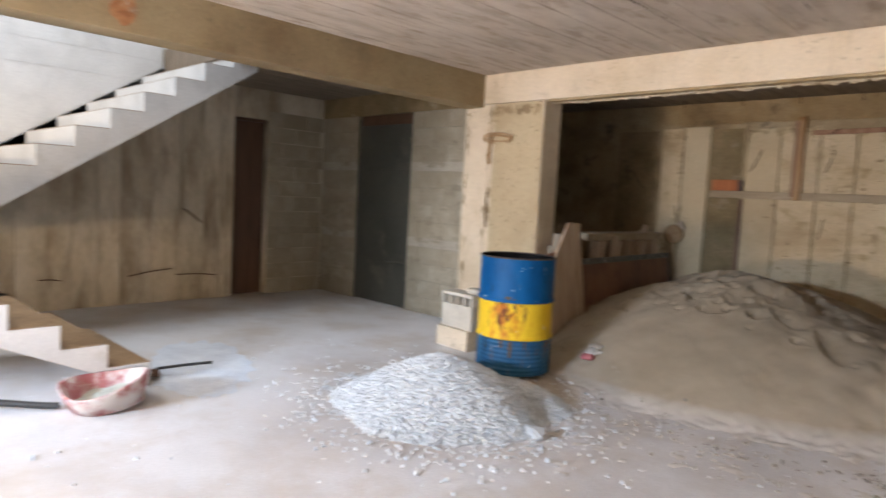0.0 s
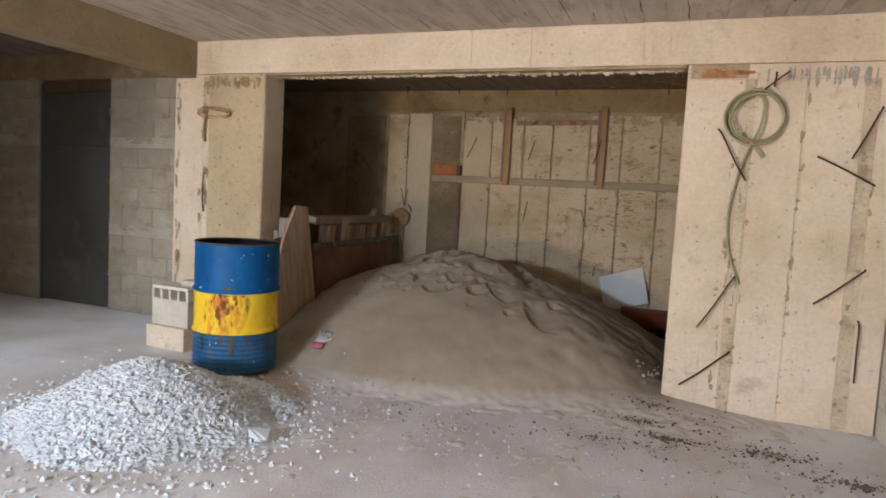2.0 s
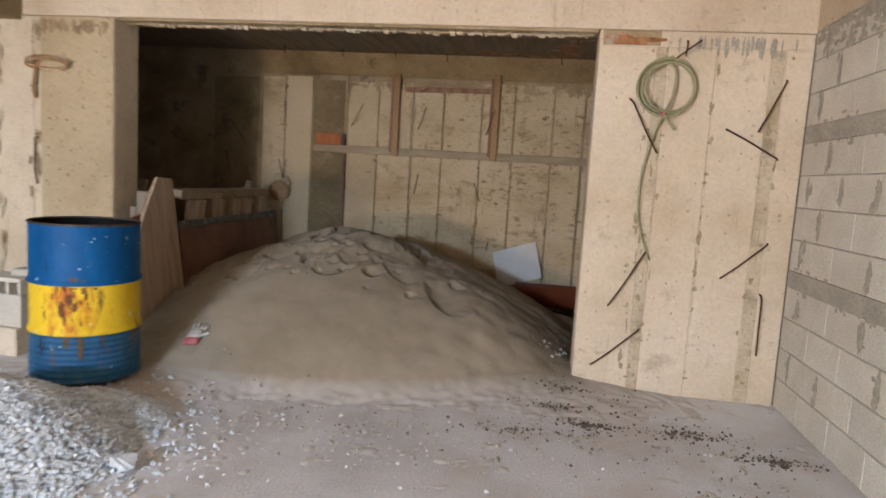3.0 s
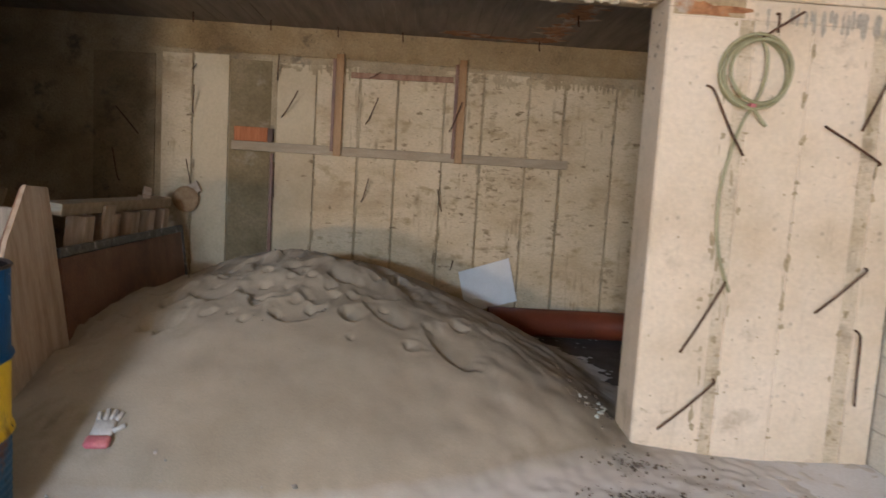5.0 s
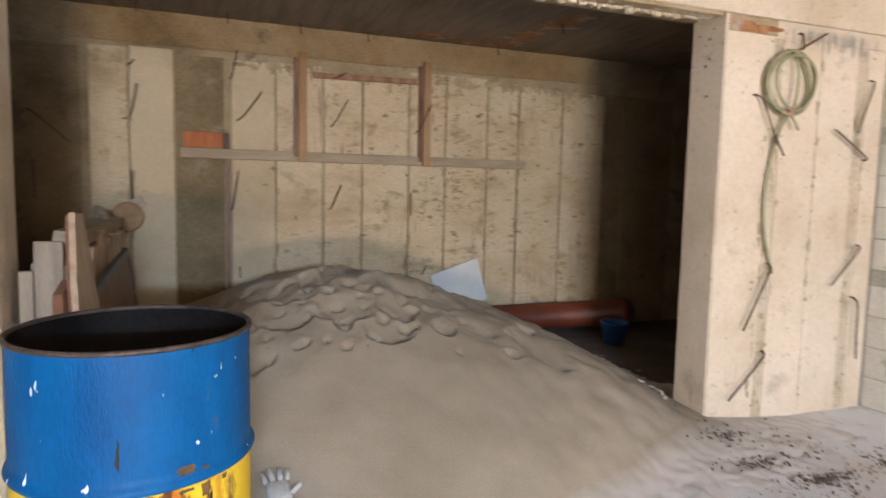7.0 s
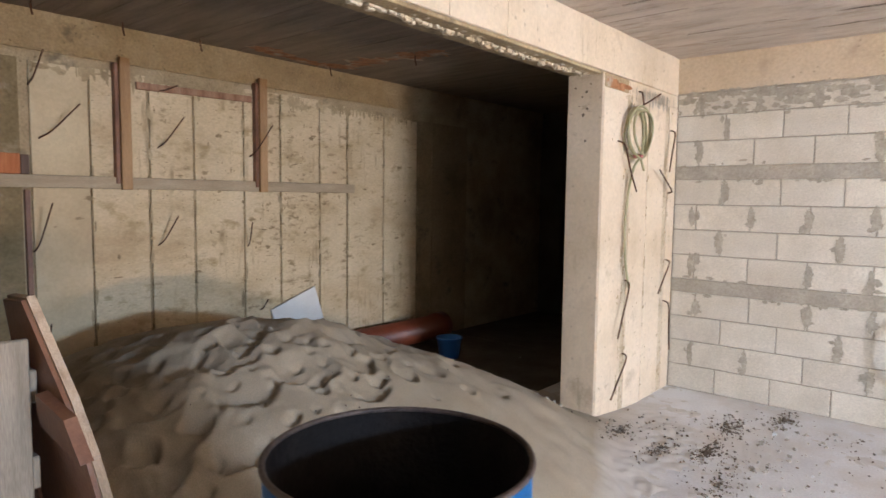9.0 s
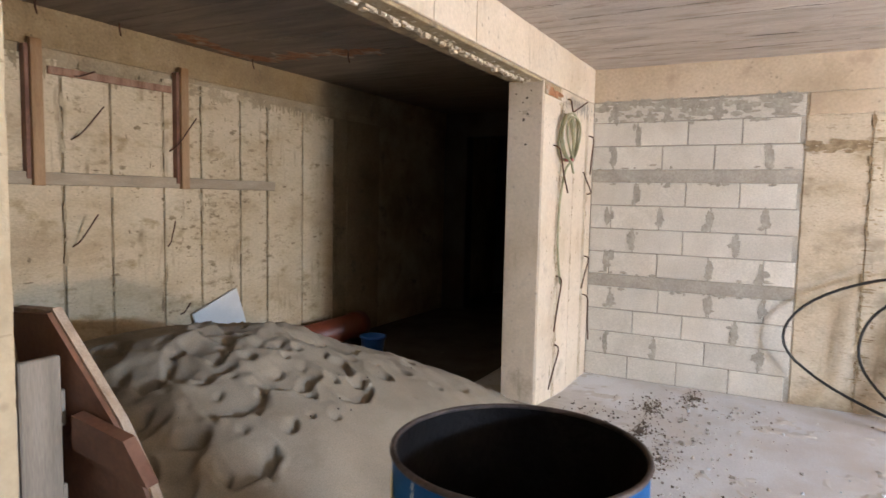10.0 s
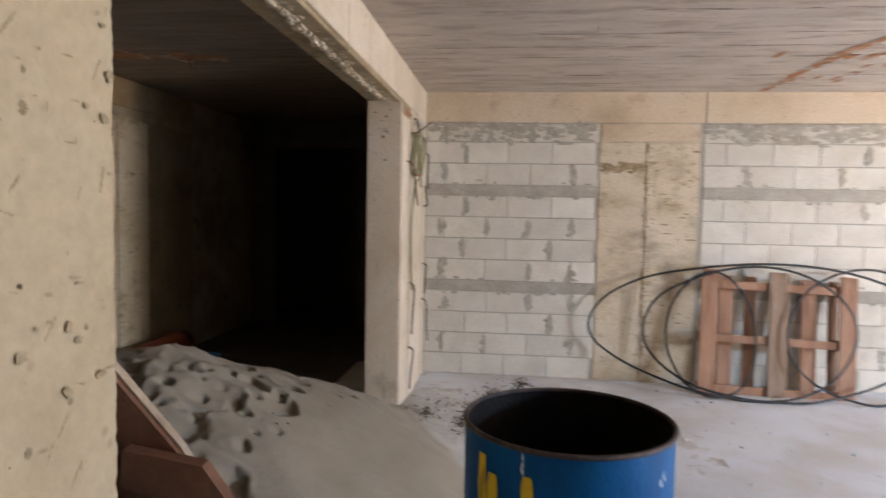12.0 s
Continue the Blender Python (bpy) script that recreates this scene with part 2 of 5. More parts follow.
GLOVE_M = material("dirty_white_knit", [(0.45, 0.43, 0.4), (0.62, 0.6, 0.57)], 20, 0.95, 120, 0.2, 0.5)
GLOVE_R = material("red_glove_rubber", [(0.45, 0.1, 0.12), (0.55, 0.2, 0.2)], 14, 0.6, 80, 0.2, 0.2)
DEBRIS = material("dark_plant_litter_and_holes", [(0.07, 0.05, 0.036), (0.19, 0.15, 0.115)], 20, 0.95, 80, 0.2, 0.3)


def grime(m, tone, amount, low, high, where):
    """Ragged horizontal scuffs and vertical runs of dirt, gathered in broad patches."""
    t = m.node_tree
    N, L = t.nodes, t.links
    sock = N["Principled BSDF"].inputs["Base Color"]
    co = N.new("ShaderNodeTexCoord")

    def layer(scale, stretch, detail, a, b):
        mp = N.new("ShaderNodeMapping")
        mp.inputs["Scale"].default_value = stretch
        L.new(co.outputs["Object"], mp.inputs["Vector"])
        n = N.new("ShaderNodeTexNoise")
        n.inputs["Scale"].default_value, n.inputs["Detail"].default_value, n.inputs["Roughness"].default_value = scale, detail, 0.65
        L.new(mp.outputs[0], n.inputs["Vector"])
        r = N.new("ShaderNodeMapRange")
        r.inputs["From Min"].default_value, r.inputs["From Max"].default_value = a, b
        L.new(n.outputs["Fac"], r.inputs["Value"])
        return r.outputs[0]

    def pair(kind, a, b):
        x = N.new("ShaderNodeMath")
        x.operation = kind
        for i, v in enumerate((a, b)):
            if hasattr(v, "is_output"):
                L.new(v, x.inputs[i])
            else:
                x.inputs[i].default_value = v
        return x.outputs[0]

    scuffs = pair("MULTIPLY", layer(11, (1, 1, 2.0), 8, low, high), layer(1.7, (1, 1, 0.7), 3, *where))
    runs = pair("MULTIPLY", layer(9, (1.6, 1.6, 0.16), 5, 0.56, 0.7), layer(2.3, (1, 1, 1), 3, where[0] + 0.03, where[1] + 0.03))
    mask = pair("MULTIPLY", pair("MAXIMUM", scuffs, runs), amount)
    x = N.new("ShaderNodeMix")
    x.data_type = "RGBA"
    L.new(mask, x.inputs[0])
    L.new(sock.links[0].from_socket, x.inputs[6])
    x.inputs[7].default_value = (*tone, 1)
    L.new(x.outputs[2], sock)

grime(PANEL, (0.19, 0.125, 0.06), 0.8, 0.55, 0.65, (0.46, 0.58))
grime(COLUMN, (0.22, 0.155, 0.09), 0.6, 0.55, 0.66, (0.46, 0.6))
grime(PIER, (0.3, 0.235, 0.15), 0.5, 0.58, 0.66, (0.46, 0.58))
JAMB_FACE = material("scratched_cast_concrete", [(0.39, 0.3, 0.18), (0.465, 0.37, 0.235), (0.51, 0.415, 0.27)], 1.3, 0.8, 40, 0.1, 0.25,
                     stain=(0.36, 0.29, 0.18), stain_scale=2.6, stain_at=(0.56, 0.75), pits=0.25, pit_scale=14)
SCRATCH = material("dirt_in_scratches", [(0.3, 0.23, 0.135), (0.42, 0.335, 0.21)], 20, 0.9, 80, 0.25, 0.3)
LIME = material("bluish_lime_dust", [(0.62, 0.67, 0.75), (0.76, 0.81, 0.88)], 5, 0.95, 60, 0.2, 0.3)
STAIN = material("brown_wall_stain", [(0.2, 0.14, 0.075), (0.42, 0.32, 0.19)], 16, 0.92, 70, 0.25, 0.4)
CLOD = material("dry_grey_clods", [(0.25, 0.225, 0.19), (0.4, 0.375, 0.34)], 18, 0.95, 80, 0.25, 0.4)
# Rough concrete of the back wall's end panels, with their shade added in colour.
STORE_ROUGH = material("shaded_rough_store_concrete", [(0.19, 0.135, 0.07), (0.28, 0.205, 0.115), (0.35, 0.265, 0.16)], 2.4, 0.9, 55, 0.25, 0.6, stain=(0.1, 0.075, 0.05), stain_scale=3.5, pits=0.5, pit_scale=25)


def barrel_paint(name, stops, rust_at, bloom, chips):
    """Old drum paint: a rust bloom on one side, rust streaks, white chips and dark scratches."""
    m = material(name, stops, 5, 0.4, 70, 0.12, 0.2, stain=(0.17, 0.075, 0.03), stain_scale=5.0, stain_at=rust_at, stretch=(1.6, 1.6, 0.6))
    t = m.node_tree
    N, L = t.nodes, t.links
    sock = N["Principled BSDF"].inputs["Base Color"]
    col = sock.links[0].from_socket
    co = N.new("ShaderNodeTexCoord")

    def ramp(fac, a, b):
        r = N.new("ShaderNodeValToRGB")
        r.color_ramp.elements[0].position, r.color_ramp.elements[1].position = a, b
        L.new(fac, r.inputs[0])
        return r.outputs[0]

    def over(mask, colour):
        nonlocal col
        x = N.new("ShaderNodeMix")
        x.data_type = "RGBA"
        L.new(mask, x.inputs[0])
        L.new(col, x.inputs[6])
        x.inputs[7].default_value = (*colour, 1)
        col = x.outputs[2]

    def math_node(kind, a, b):
        x = N.new("ShaderNodeMath")
        x.operation = kind
        for i, v in enumerate((a, b)):
            if hasattr(v, "is_output"):
                L.new(v, x.inputs[i])
            else:
                x.inputs[i].default_value = v
        return x.outputs[0]

    def noise_tex(scale, stretch, detail=5):
        mp = N.new("ShaderNodeMapping")
        mp.inputs["Scale"].default_value = stretch
        L.new(co.outputs["Object"], mp.inputs["Vector"])
        n = N.new("ShaderNodeTexNoise")
        n.inputs["Scale"].default_value, n.inputs["Detail"].default_value = scale, detail
        L.new(mp.outputs[0], n.inputs["Vector"])
        return n.outputs["Fac"]

    mp = N.new("ShaderNodeMapping")
    mp.inputs["Scale"].default_value = (4.2, 4.2, 2.4)
    mp.inputs["Location"].default_value = (-0.1 * 4.2, 0.27 * 4.2, -0.47 * 2.4)
    L.new(co.outputs["Object"], mp.inputs["Vector"])
    ln = N.new("ShaderNodeVectorMath")
    ln.operation = "LENGTH"
    L.new(mp.outputs[0], ln.inputs[0])
    near = math_node("SUBTRACT", bloom, math_node("MULTIPLY", ln.outputs["Value"], 0.35))
    over(ramp(math_node("ADD", near, math_node("MULTIPLY", noise_tex(19, (1, 1, 0.55), 9), 0.95)), 0.64, 0.86), (0.5, 0.16, 0.02))
    over(ramp(math_node("ADD", near, math_node("MULTIPLY", noise_tex(38, (1, 1, 0.35), 8), 0.9)), 0.76, 0.84), (0.14, 0.045, 0.015))
    over(ramp(noise_tex(34, (1, 1, 0.45), 2), 0.735 - chips, 0.755 - chips), (0.62, 0.64, 0.66))
    over(ramp(noise_tex(30, (1, 1, 0.2), 3), 0.68, 0.71), (0.02, 0.018, 0.02))
    L.new(col, sock)
    N["Principled BSDF"].inputs["Specular IOR Level"].default_value = 0.16
    N["Principled BSDF"].inputs["Roughness"].default_value = 0.5
    return m

BLUE = barrel_paint("blue_drum_paint", [(0.001, 0.058, 0.19), (0.002, 0.097, 0.28)], (0.66, 0.74), 0.06, 0.03)
YELLOW = barrel_paint("yellow_drum_paint", [(0.68, 0.44, 0.02), (0.8, 0.57, 0.04)], (0.58, 0.7), 0.38, 0.0)
BLUE_LOW = barrel_paint("scuffed_blue_drum_paint", [(0.015, 0.075, 0.16), (0.035, 0.14, 0.27)], (0.55, 0.68), 0.24, 0.0)
RUST_RUN = material("dirty_rust_run", [(0.05, 0.035, 0.025), (0.2, 0.1, 0.03)], 22, 0.7, 80, 0.3, 0.3)
# Inside of the drum, one near-black tone with little sheen.
DRUM_IN = material("near_black_drum_inside", [(0.004, 0.003, 0.003), (0.012, 0.009, 0.008)], 8, 0.7, 60, 0.3, 0.3)
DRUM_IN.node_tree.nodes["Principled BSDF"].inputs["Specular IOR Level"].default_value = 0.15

# ---- mesh helpers ----
def box(bm, x0, x1, y0, y1, z0, z1, bevel=0.0, m=None):
    r = bmesh.ops.create_cube(bm, size=1.0)
    vs = r["verts"]
    bmesh.ops.scale(bm, vec=(x1 - x0, y1 - y0, z1 - z0), verts=vs)
    bmesh.ops.translate(bm, vec=((x0 + x1) / 2, (y0 + y1) / 2, (z0 + z1) / 2), verts=vs)
    if bevel:
        es = list({e for v in vs for e in v.link_edges})
        vs = list({v for f in bmesh.ops.bevel(bm, geom=es, offset=bevel, segments=1, affect="EDGES")["faces"] for v in f.verts} | {v for v in vs if v.is_valid})
    if m is not None:
        bmesh.ops.transform(bm, matrix=m, verts=[v for v in vs if v.is_valid])


def finish(name, bm, mat, smooth=False):
    me = bpy.data.meshes.new(name)
    bmesh.ops.recalc_face_normals(bm, faces=bm.faces)
    bm.to_mesh(me)
    bm.free()
    if mat:
        me.materials.append(mat)
    if smooth:
        for p in me.polygons:
            p.use_smooth = True
    return me


def part(name, bm, mat, parent, label="", smooth=False):
    ob = new(name, finish(name, bm, mat, smooth))
    ob.parent = parent
    if label:
        tagged(ob, label)
    return ob


def box_part(name, dims, mat, parent, bevel=0.0, m=None, label=""):
    bm = bmesh.new()
    box(bm, *dims, bevel=bevel, m=m)
    return part(name, bm, mat, parent, label)


def structure(name, bm, mat, label, category="wall", smooth=False):
    return tagged(new(name, finish(name, bm, mat, smooth)), label, category, kind="structure")


def thing(name, m, label, category, group=""):
    ob = new(name)
    ob.empty_display_size = 0.1
    ob.matrix_basis = m
    return tagged(ob, label, category, group)


def tube(bm, pts, r, sides=8, closed=False):
    """A round tube along a smooth run of points."""
    pts = [Vector(p) for p in pts]
    n = len(pts)
    rings, up = [], Vector((0.13, 0.31, 0.94)).normalized()
    for i, p in enumerate(pts):
        a = pts[(i - 1) % n] if closed or i else p
        b = pts[(i + 1) % n] if closed or i < n - 1 else p
        d = (b - a).normalized()
        if abs(d.dot(up)) > 0.97:
            up = Vector((1, 0, 0))
        u = d.cross(up).normalized()
        w = u.cross(d)
        up = w
        rings.append([bm.verts.new(p + r * (math.cos(t) * u + math.sin(t) * w)) for t in (2 * math.pi * k / sides for k in range(sides))])
    for i in range(n if closed else n - 1):
        A, B = rings[i], rings[(i + 1) % n]
        for k in range(sides):
            bm.faces.new((A[k], A[(k + 1) % sides], B[(k + 1) % sides], B[k]))
    if not closed:
        bm.faces.new(rings[0][::-1])
        bm.faces.new(rings[-1])


def spline(ctrl, steps=8):
    """Points on a Catmull-Rom curve through ctrl."""
    c = [Vector(p) for p in ctrl]
    c = [2 * c[0] - c[1], *c, 2 * c[-1] - c[-2]]
    out = []
    for i in range(1, len(c) - 2):
        for s in range(steps):
            t = s / steps
            a, b, d, e = c[i - 1:i + 3]
            out.append(0.5 * ((2 * b) + (d - a) * t + (2 * a - 5 * b + 4 * d - e) * t * t + (3 * b - a - 3 * d + e) * t ** 3))
    return out + [c[-2]]


def lathe(bm, profile, sides=48):
    rings = []
    for r, z in profile:
        rings.append([bm.verts.new((r * math.cos(2 * math.pi * k / sides), r * math.sin(2 * math.pi * k / sides), z)) for k in range(sides)])
    for A, B in zip(rings, rings[1:]):
        for k in range(sides):
            bm.faces.new((A[k], A[(k + 1) % sides], B[(k + 1) % sides], B[k]))
    return rings

# ---- plan ----
XR, XL = 2.0, -6.68           # inner faces of the right and left walls
CEIL = 2.655                  # underside of the slab
BEAM = 2.365                  # underside of the beams
JL, JR = -2.745, 0.70          # jambs of the wide opening
YB = 2.625                    # back wall of the store room
YF = -9.0                     # front wall with the daylight opening

# floor
bm = bmesh.new()
box(bm, -7.2, 6.2, -9.4, 3.2, -0.25, 0.0)
structure("floor", bm, FLOOR, "dusty pale grey concrete floor with damp stains", "floor")
bm = bmesh.new()
box(bm, -400, 400, -400, 400, -0.6, -0.3)
structure("ground", bm, FLOOR, "bare pale building ground around the house", "ground")

# ceilings: shuttering boards run towards the store room, each cast at its own level
def ceiling(name, x0, x1, y0, y1, z, label, mat):
    rng = random.Random(name)
    bm = bmesh.new()
    box(bm, x0, x1, y0, y1, z + 0.014, z + 0.25)
    x = x0
    while x < x1 - 0.01:
        w = min(rng.choice((0.1, 0.1, 0.12, 0.15)), x1 - x)
        y = y0
        while y < y1 - 0.01:
            l = min(rng.uniform(1.6, 3.2), y1 - y)
            box(bm, x + 0.0015, x + w - 0.0015, y + 0.001, y + l - 0.001, z + rng.choice((0.0, 0.0, 0.001, 0.0015, 0.0025)), z + 0.02)
            y += l
        x += w
    return structure(name, bm, mat, label, "ceiling")

ceiling("ceiling_1", -3.5, XR, YF, 0.0, CEIL, "grey board-marked concrete ceiling of the main room", SLAB)
ceiling("ceiling_2", -5.2, 6.2, 0.26, YB, CEIL + 0.01, "dark board-marked concrete ceiling of the store room", SLAB_SHADED)
# Unseen slab added behind the landing, keeps extra sky light out of the stairwell.
ceiling("ceiling_4", XL, -3.75, YF, -6.2, CEIL, "unseen slab added behind the stair landing to block sky light", SLAB_SHADED)
ceiling("ceiling_3", XL, -3.75, -1.95, 0.28, CEIL, "dim concrete ceiling beside the stairs", SLAB_SHADED)

# wide opening: lintel beam, two piers
bm = bmesh.new()
box(bm, -3.5, XR, 0.0, 0.26, BEAM, CEIL + 0.2)
lintel = structure("wall_lintel", bm, PIER, "pale cast concrete lintel beam over the wide opening")
bm = bmesh.new()
box(bm, JR, XR - 0.002, 0.0, 0.26, -0.02, BEAM - 0.003, 0.006)
pier_r = structure("wall_pier_right", bm, PIER, "pale cast concrete pier with bent rebar ends and a cable coil")
bm = bmesh.new()
box(bm, -3.74, JL, 0.0, 0.28, -0.02, BEAM - 0.003, 0.006)
pier_l = structure("wall_pier_left", bm, PIER, "pale cast concrete pier with pitted face")

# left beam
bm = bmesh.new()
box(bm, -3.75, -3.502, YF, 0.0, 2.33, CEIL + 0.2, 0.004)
structure("beam_left", bm, BEAM_SHADED, "pale cast concrete beam dividing off the stair bay", "beam")

# right wall: beam, column, block fields come below
bm = bmesh.new()
box(bm, XR, XR + 0.25, YF, -2.545, 2.38, CEIL + 0.2, 0.004)
box(bm, XR - 0.004, XR + 0.25, -2.535, 0.26, 2.38, CEIL + 0.2, 0.004)
structure("beam_right", bm, BEAM_WARM, "orange-beige cast concrete ring beam over the block wall", "beam")
bm = bmesh.new()
box(bm, XR + 0.004, XR + 0.25, YF, 0.26, -0.02, 2.38)
wall_right = structure("wall_right", bm, MORTAR, "pale concrete block wall with grey mortar smears")
bm = bmesh.new()
box(bm, XR + 0.002, XR + 0.1, -2.5, -1.61, 0, 2.378)
column = structure("column_right", bm, COLUMN, "stained cast concrete column in the block wall", "column")

# store room
bm = bmesh.new()
box(bm, -5.2, 6.2, YB + 0.012, YB + 0.3, -0.02, CEIL + 0.2)
wall_back = structure("wall_back", bm, ROUGH, "board-marked concrete back wall with pale cast panels")
bm = bmesh.new()
box(bm, -5.2, 6.2, YB - 0.004, YB + 0.1, 2.42, CEIL + 0.15)
structure("beam_back", bm, ROUGH, "grey cast concrete beam above the panels", "beam")
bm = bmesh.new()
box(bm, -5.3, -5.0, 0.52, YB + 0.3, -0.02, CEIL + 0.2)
structure("wall_store_left", bm, SHADED_CONCRETE, "dark rough concrete side wall")
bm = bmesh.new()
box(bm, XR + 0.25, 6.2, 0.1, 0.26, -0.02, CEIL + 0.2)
structure("wall_store_front", bm, SHADED_CONCRETE, "dark rough concrete wall")
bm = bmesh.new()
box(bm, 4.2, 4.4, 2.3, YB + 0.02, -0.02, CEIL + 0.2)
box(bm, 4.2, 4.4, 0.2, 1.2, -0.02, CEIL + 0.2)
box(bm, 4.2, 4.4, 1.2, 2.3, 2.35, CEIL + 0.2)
structure("wall_store_right", bm, SHADED_CONCRETE, "dark concrete cross wall with a doorway")
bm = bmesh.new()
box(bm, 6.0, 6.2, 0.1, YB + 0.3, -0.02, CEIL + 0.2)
structure("wall_store_end", bm, SHADED_CONCRETE, "unlit concrete end wall")

# door wall in the stair bay
DX0, DX1, DH = -5.9, -4.86, 2.4
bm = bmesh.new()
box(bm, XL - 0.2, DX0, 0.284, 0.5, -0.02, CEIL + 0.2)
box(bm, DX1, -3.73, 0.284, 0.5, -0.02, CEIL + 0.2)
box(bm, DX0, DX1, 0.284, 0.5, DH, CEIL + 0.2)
wall_door = structure("wall_door", bm, MORTAR_SHADED, "dull concrete block wall around a grey steel door")
# Beam takes the darker strip concrete to deepen the bay's shade.
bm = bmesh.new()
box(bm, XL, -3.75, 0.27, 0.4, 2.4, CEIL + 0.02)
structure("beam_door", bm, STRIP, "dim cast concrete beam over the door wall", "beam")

# left wall with a doorway, carried up into the stairwell
bm = bmesh.new()
box(bm, XL - 0.25, XL, YF, -1.05, -0.02, 5.4)
box(bm, XL - 0.25, XL, -0.58, 0.3, -0.02, CEIL + 0.2)
box(bm, XL - 0.25, XL, -1.05, -0.58, 2.28, 5.4)
wall_left = structure("wall_left", bm, STREAKED, "stained board-marked concrete wall behind the stairs")
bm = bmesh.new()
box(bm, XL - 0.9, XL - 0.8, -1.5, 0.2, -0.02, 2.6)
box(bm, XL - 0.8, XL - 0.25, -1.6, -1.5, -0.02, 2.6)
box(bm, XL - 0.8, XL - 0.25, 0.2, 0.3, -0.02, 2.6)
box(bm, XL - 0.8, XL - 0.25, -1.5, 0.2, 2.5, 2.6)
structure("wall_closet", bm, SHADED_CONCRETE, "dark closet behind the doorway")

# Dark sheet added over the store room floor, carries shade and cuts bounced light.
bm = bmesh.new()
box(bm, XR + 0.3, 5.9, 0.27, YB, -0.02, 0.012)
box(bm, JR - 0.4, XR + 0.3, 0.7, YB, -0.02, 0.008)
structure("floor_earth", bm, FLOOR_SHADED, "dark sheet added on the unlit store room floor to deepen its shade", "floor")

# doors
door = thing("door_1", pose(0, 0, 0), "closed dull grey sheet steel door in a block wall", "door")
door["kind"] = "structure"
box_part("leaf", (DX0 + 0.022, DX1 - 0.022, 0.312, 0.35, 0.01, DH - 0.13), DOOR_METAL, door, 0.003)
for z in (0.55, 1.12, 1.7):
    box_part("stiffener", (DX0 + 0.03, DX1 - 0.03, 0.306, 0.312, z - 0.015, z + 0.015), DOOR_METAL, door, 0.003)
for x in (DX0, DX1 - 0.02):
    box_part("jamb", (x, x + 0.02, 0.3, 0.42, 0, DH - 0.04), DOOR_METAL, door, 0.003)
box_part("head", (DX0, DX1, 0.33, 0.42, DH - 0.125, DH - 0.001), BROWN_WOOD, door, 0.003, label="dark brown timber door head")
# Added dark brown leaf, stands in for the doorway's dark opening.
door = thing("doorway_panel", pose(0, 0, 0), "dark brown panel in the stair bay doorway, standing for its dark opening", "door")
door["kind"] = "structure"
box_part("leaf", (XL - 0.12, XL - 0.08, -1.04, -0.6, 0.012, 2.24), BROWN_WOOD, door, 0.003)
box_part("head", (XL - 0.14, XL - 0.04, -1.048, -0.582, 2.242, 2.278), BROWN_WOOD, door, 0.003)

# added unseen wall piece beside the stair landing, blocks doorway light from the bay
bm = bmesh.new()
box(bm, -3.585, -3.5, YF, -4.4, 0.95, 2.328)
structure("wall_stair_core", bm, PIER, "unseen wall piece added beside the stair landing to shade the bay")

# upper stairwell and front wall
bm = bmesh.new()
box(bm, XL, XR + 0.2, YF - 0.25, YF, 2.4, 2.9)
box(bm, XL, -3.5, YF - 0.25, YF, -0.02, 2.4)
box(bm, -1.7, XR + 0.2, YF - 0.25, YF, -0.02, 2.4)
structure("wall_front", bm, PIER, "plain concrete front wall with a daylight doorway")
bm = bmesh.new()
box(bm, XL, -3.75, -1.95, -1.75, CEIL + 0.25, 5.4)
structure("wall_upper", bm, WHITE, "pale upper stairwell wall")

# whitewash on the stairwell wall above the upper flight
bm = bmesh.new()
wa = [(-6.0, 0.95), (-4.3, 0.95), (-1.96, 2.45), (-1.96, 5.4), (-6.0, 5.4)]
a = [bm.verts.new((XL - 0.001, y, z)) for y, z in wa]
b = [bm.verts.new((XL + 0.018, y, z)) for y, z in wa]
bm.faces.new(a)
bm.faces.new(b[::-1])
for k in range(5):
    bm.faces.new((a[k], a[(k + 1) % 5], b[(k + 1) % 5], b[k]))
for z in (2.52, 2.77):
    box(bm, XL + 0.017, XL + 0.0215, -4.6, -1.97, z - 0.004, z + 0.004)
structure("wall_whitewash", bm, WHITE, "whitewashed stairwell wall above the stairs")

# ---- stairs ----
def flight(name, x0, x1, y0, z0, going, rise, count, sign, under, label):
    stairs = thing(name, pose(0, 0, 0), label, "stairs")
    stairs["kind"] = "structure"
    bm = bmesh.new()
    prof = [(y0, z0)]
    for i in range(count):
        prof += [(y0 + sign * going * i, z0 + rise * (i + 1)), (y0 + sign * going * (i + 1), z0 + rise * (i + 1))]
    ye, ze = prof[-1]
    prof += [(ye, ze + rise - under), (y0 + sign * 0.02, -0.02 if z0 < 0.3 else z0 + rise - under)]
    a = [bm.verts.new((x0, y, z)) for y, z in prof]
    b = [bm.verts.new((x1, y, z)) for y, z in prof]
    bm.faces.new(a)
    bm.faces.new(b[::-1])
    for i in range(len(prof)):
        j = (i + 1) % len(prof)
        bm.faces.new((a[i], a[j], b[j], b[i]))
    bmesh.ops.triangulate(bm, faces=[f for f in bm.faces if len(f.verts) > 4])
    part("body", bm, WHITE, stairs)
    for i in range(count):
        ya, yb = sorted((y0 + sign * going * i, y0 + sign * going * (i + 1)))
        box_part("tread", (x0 + 0.02, x1 - 0.012, ya + 0.004, yb - 0.004, z0 + rise * (i + 1) - 0.01, z0 + rise * (i + 1) + 0.006), TREAD, stairs, label="brown dirty stair tread")
    return stairs

flight("stairs_lower", -4.9, -3.6, -3.245, 0.0, 0.277, 0.158, 6, -1, 0.36, "whitewashed concrete lower stair flight with brown treads")
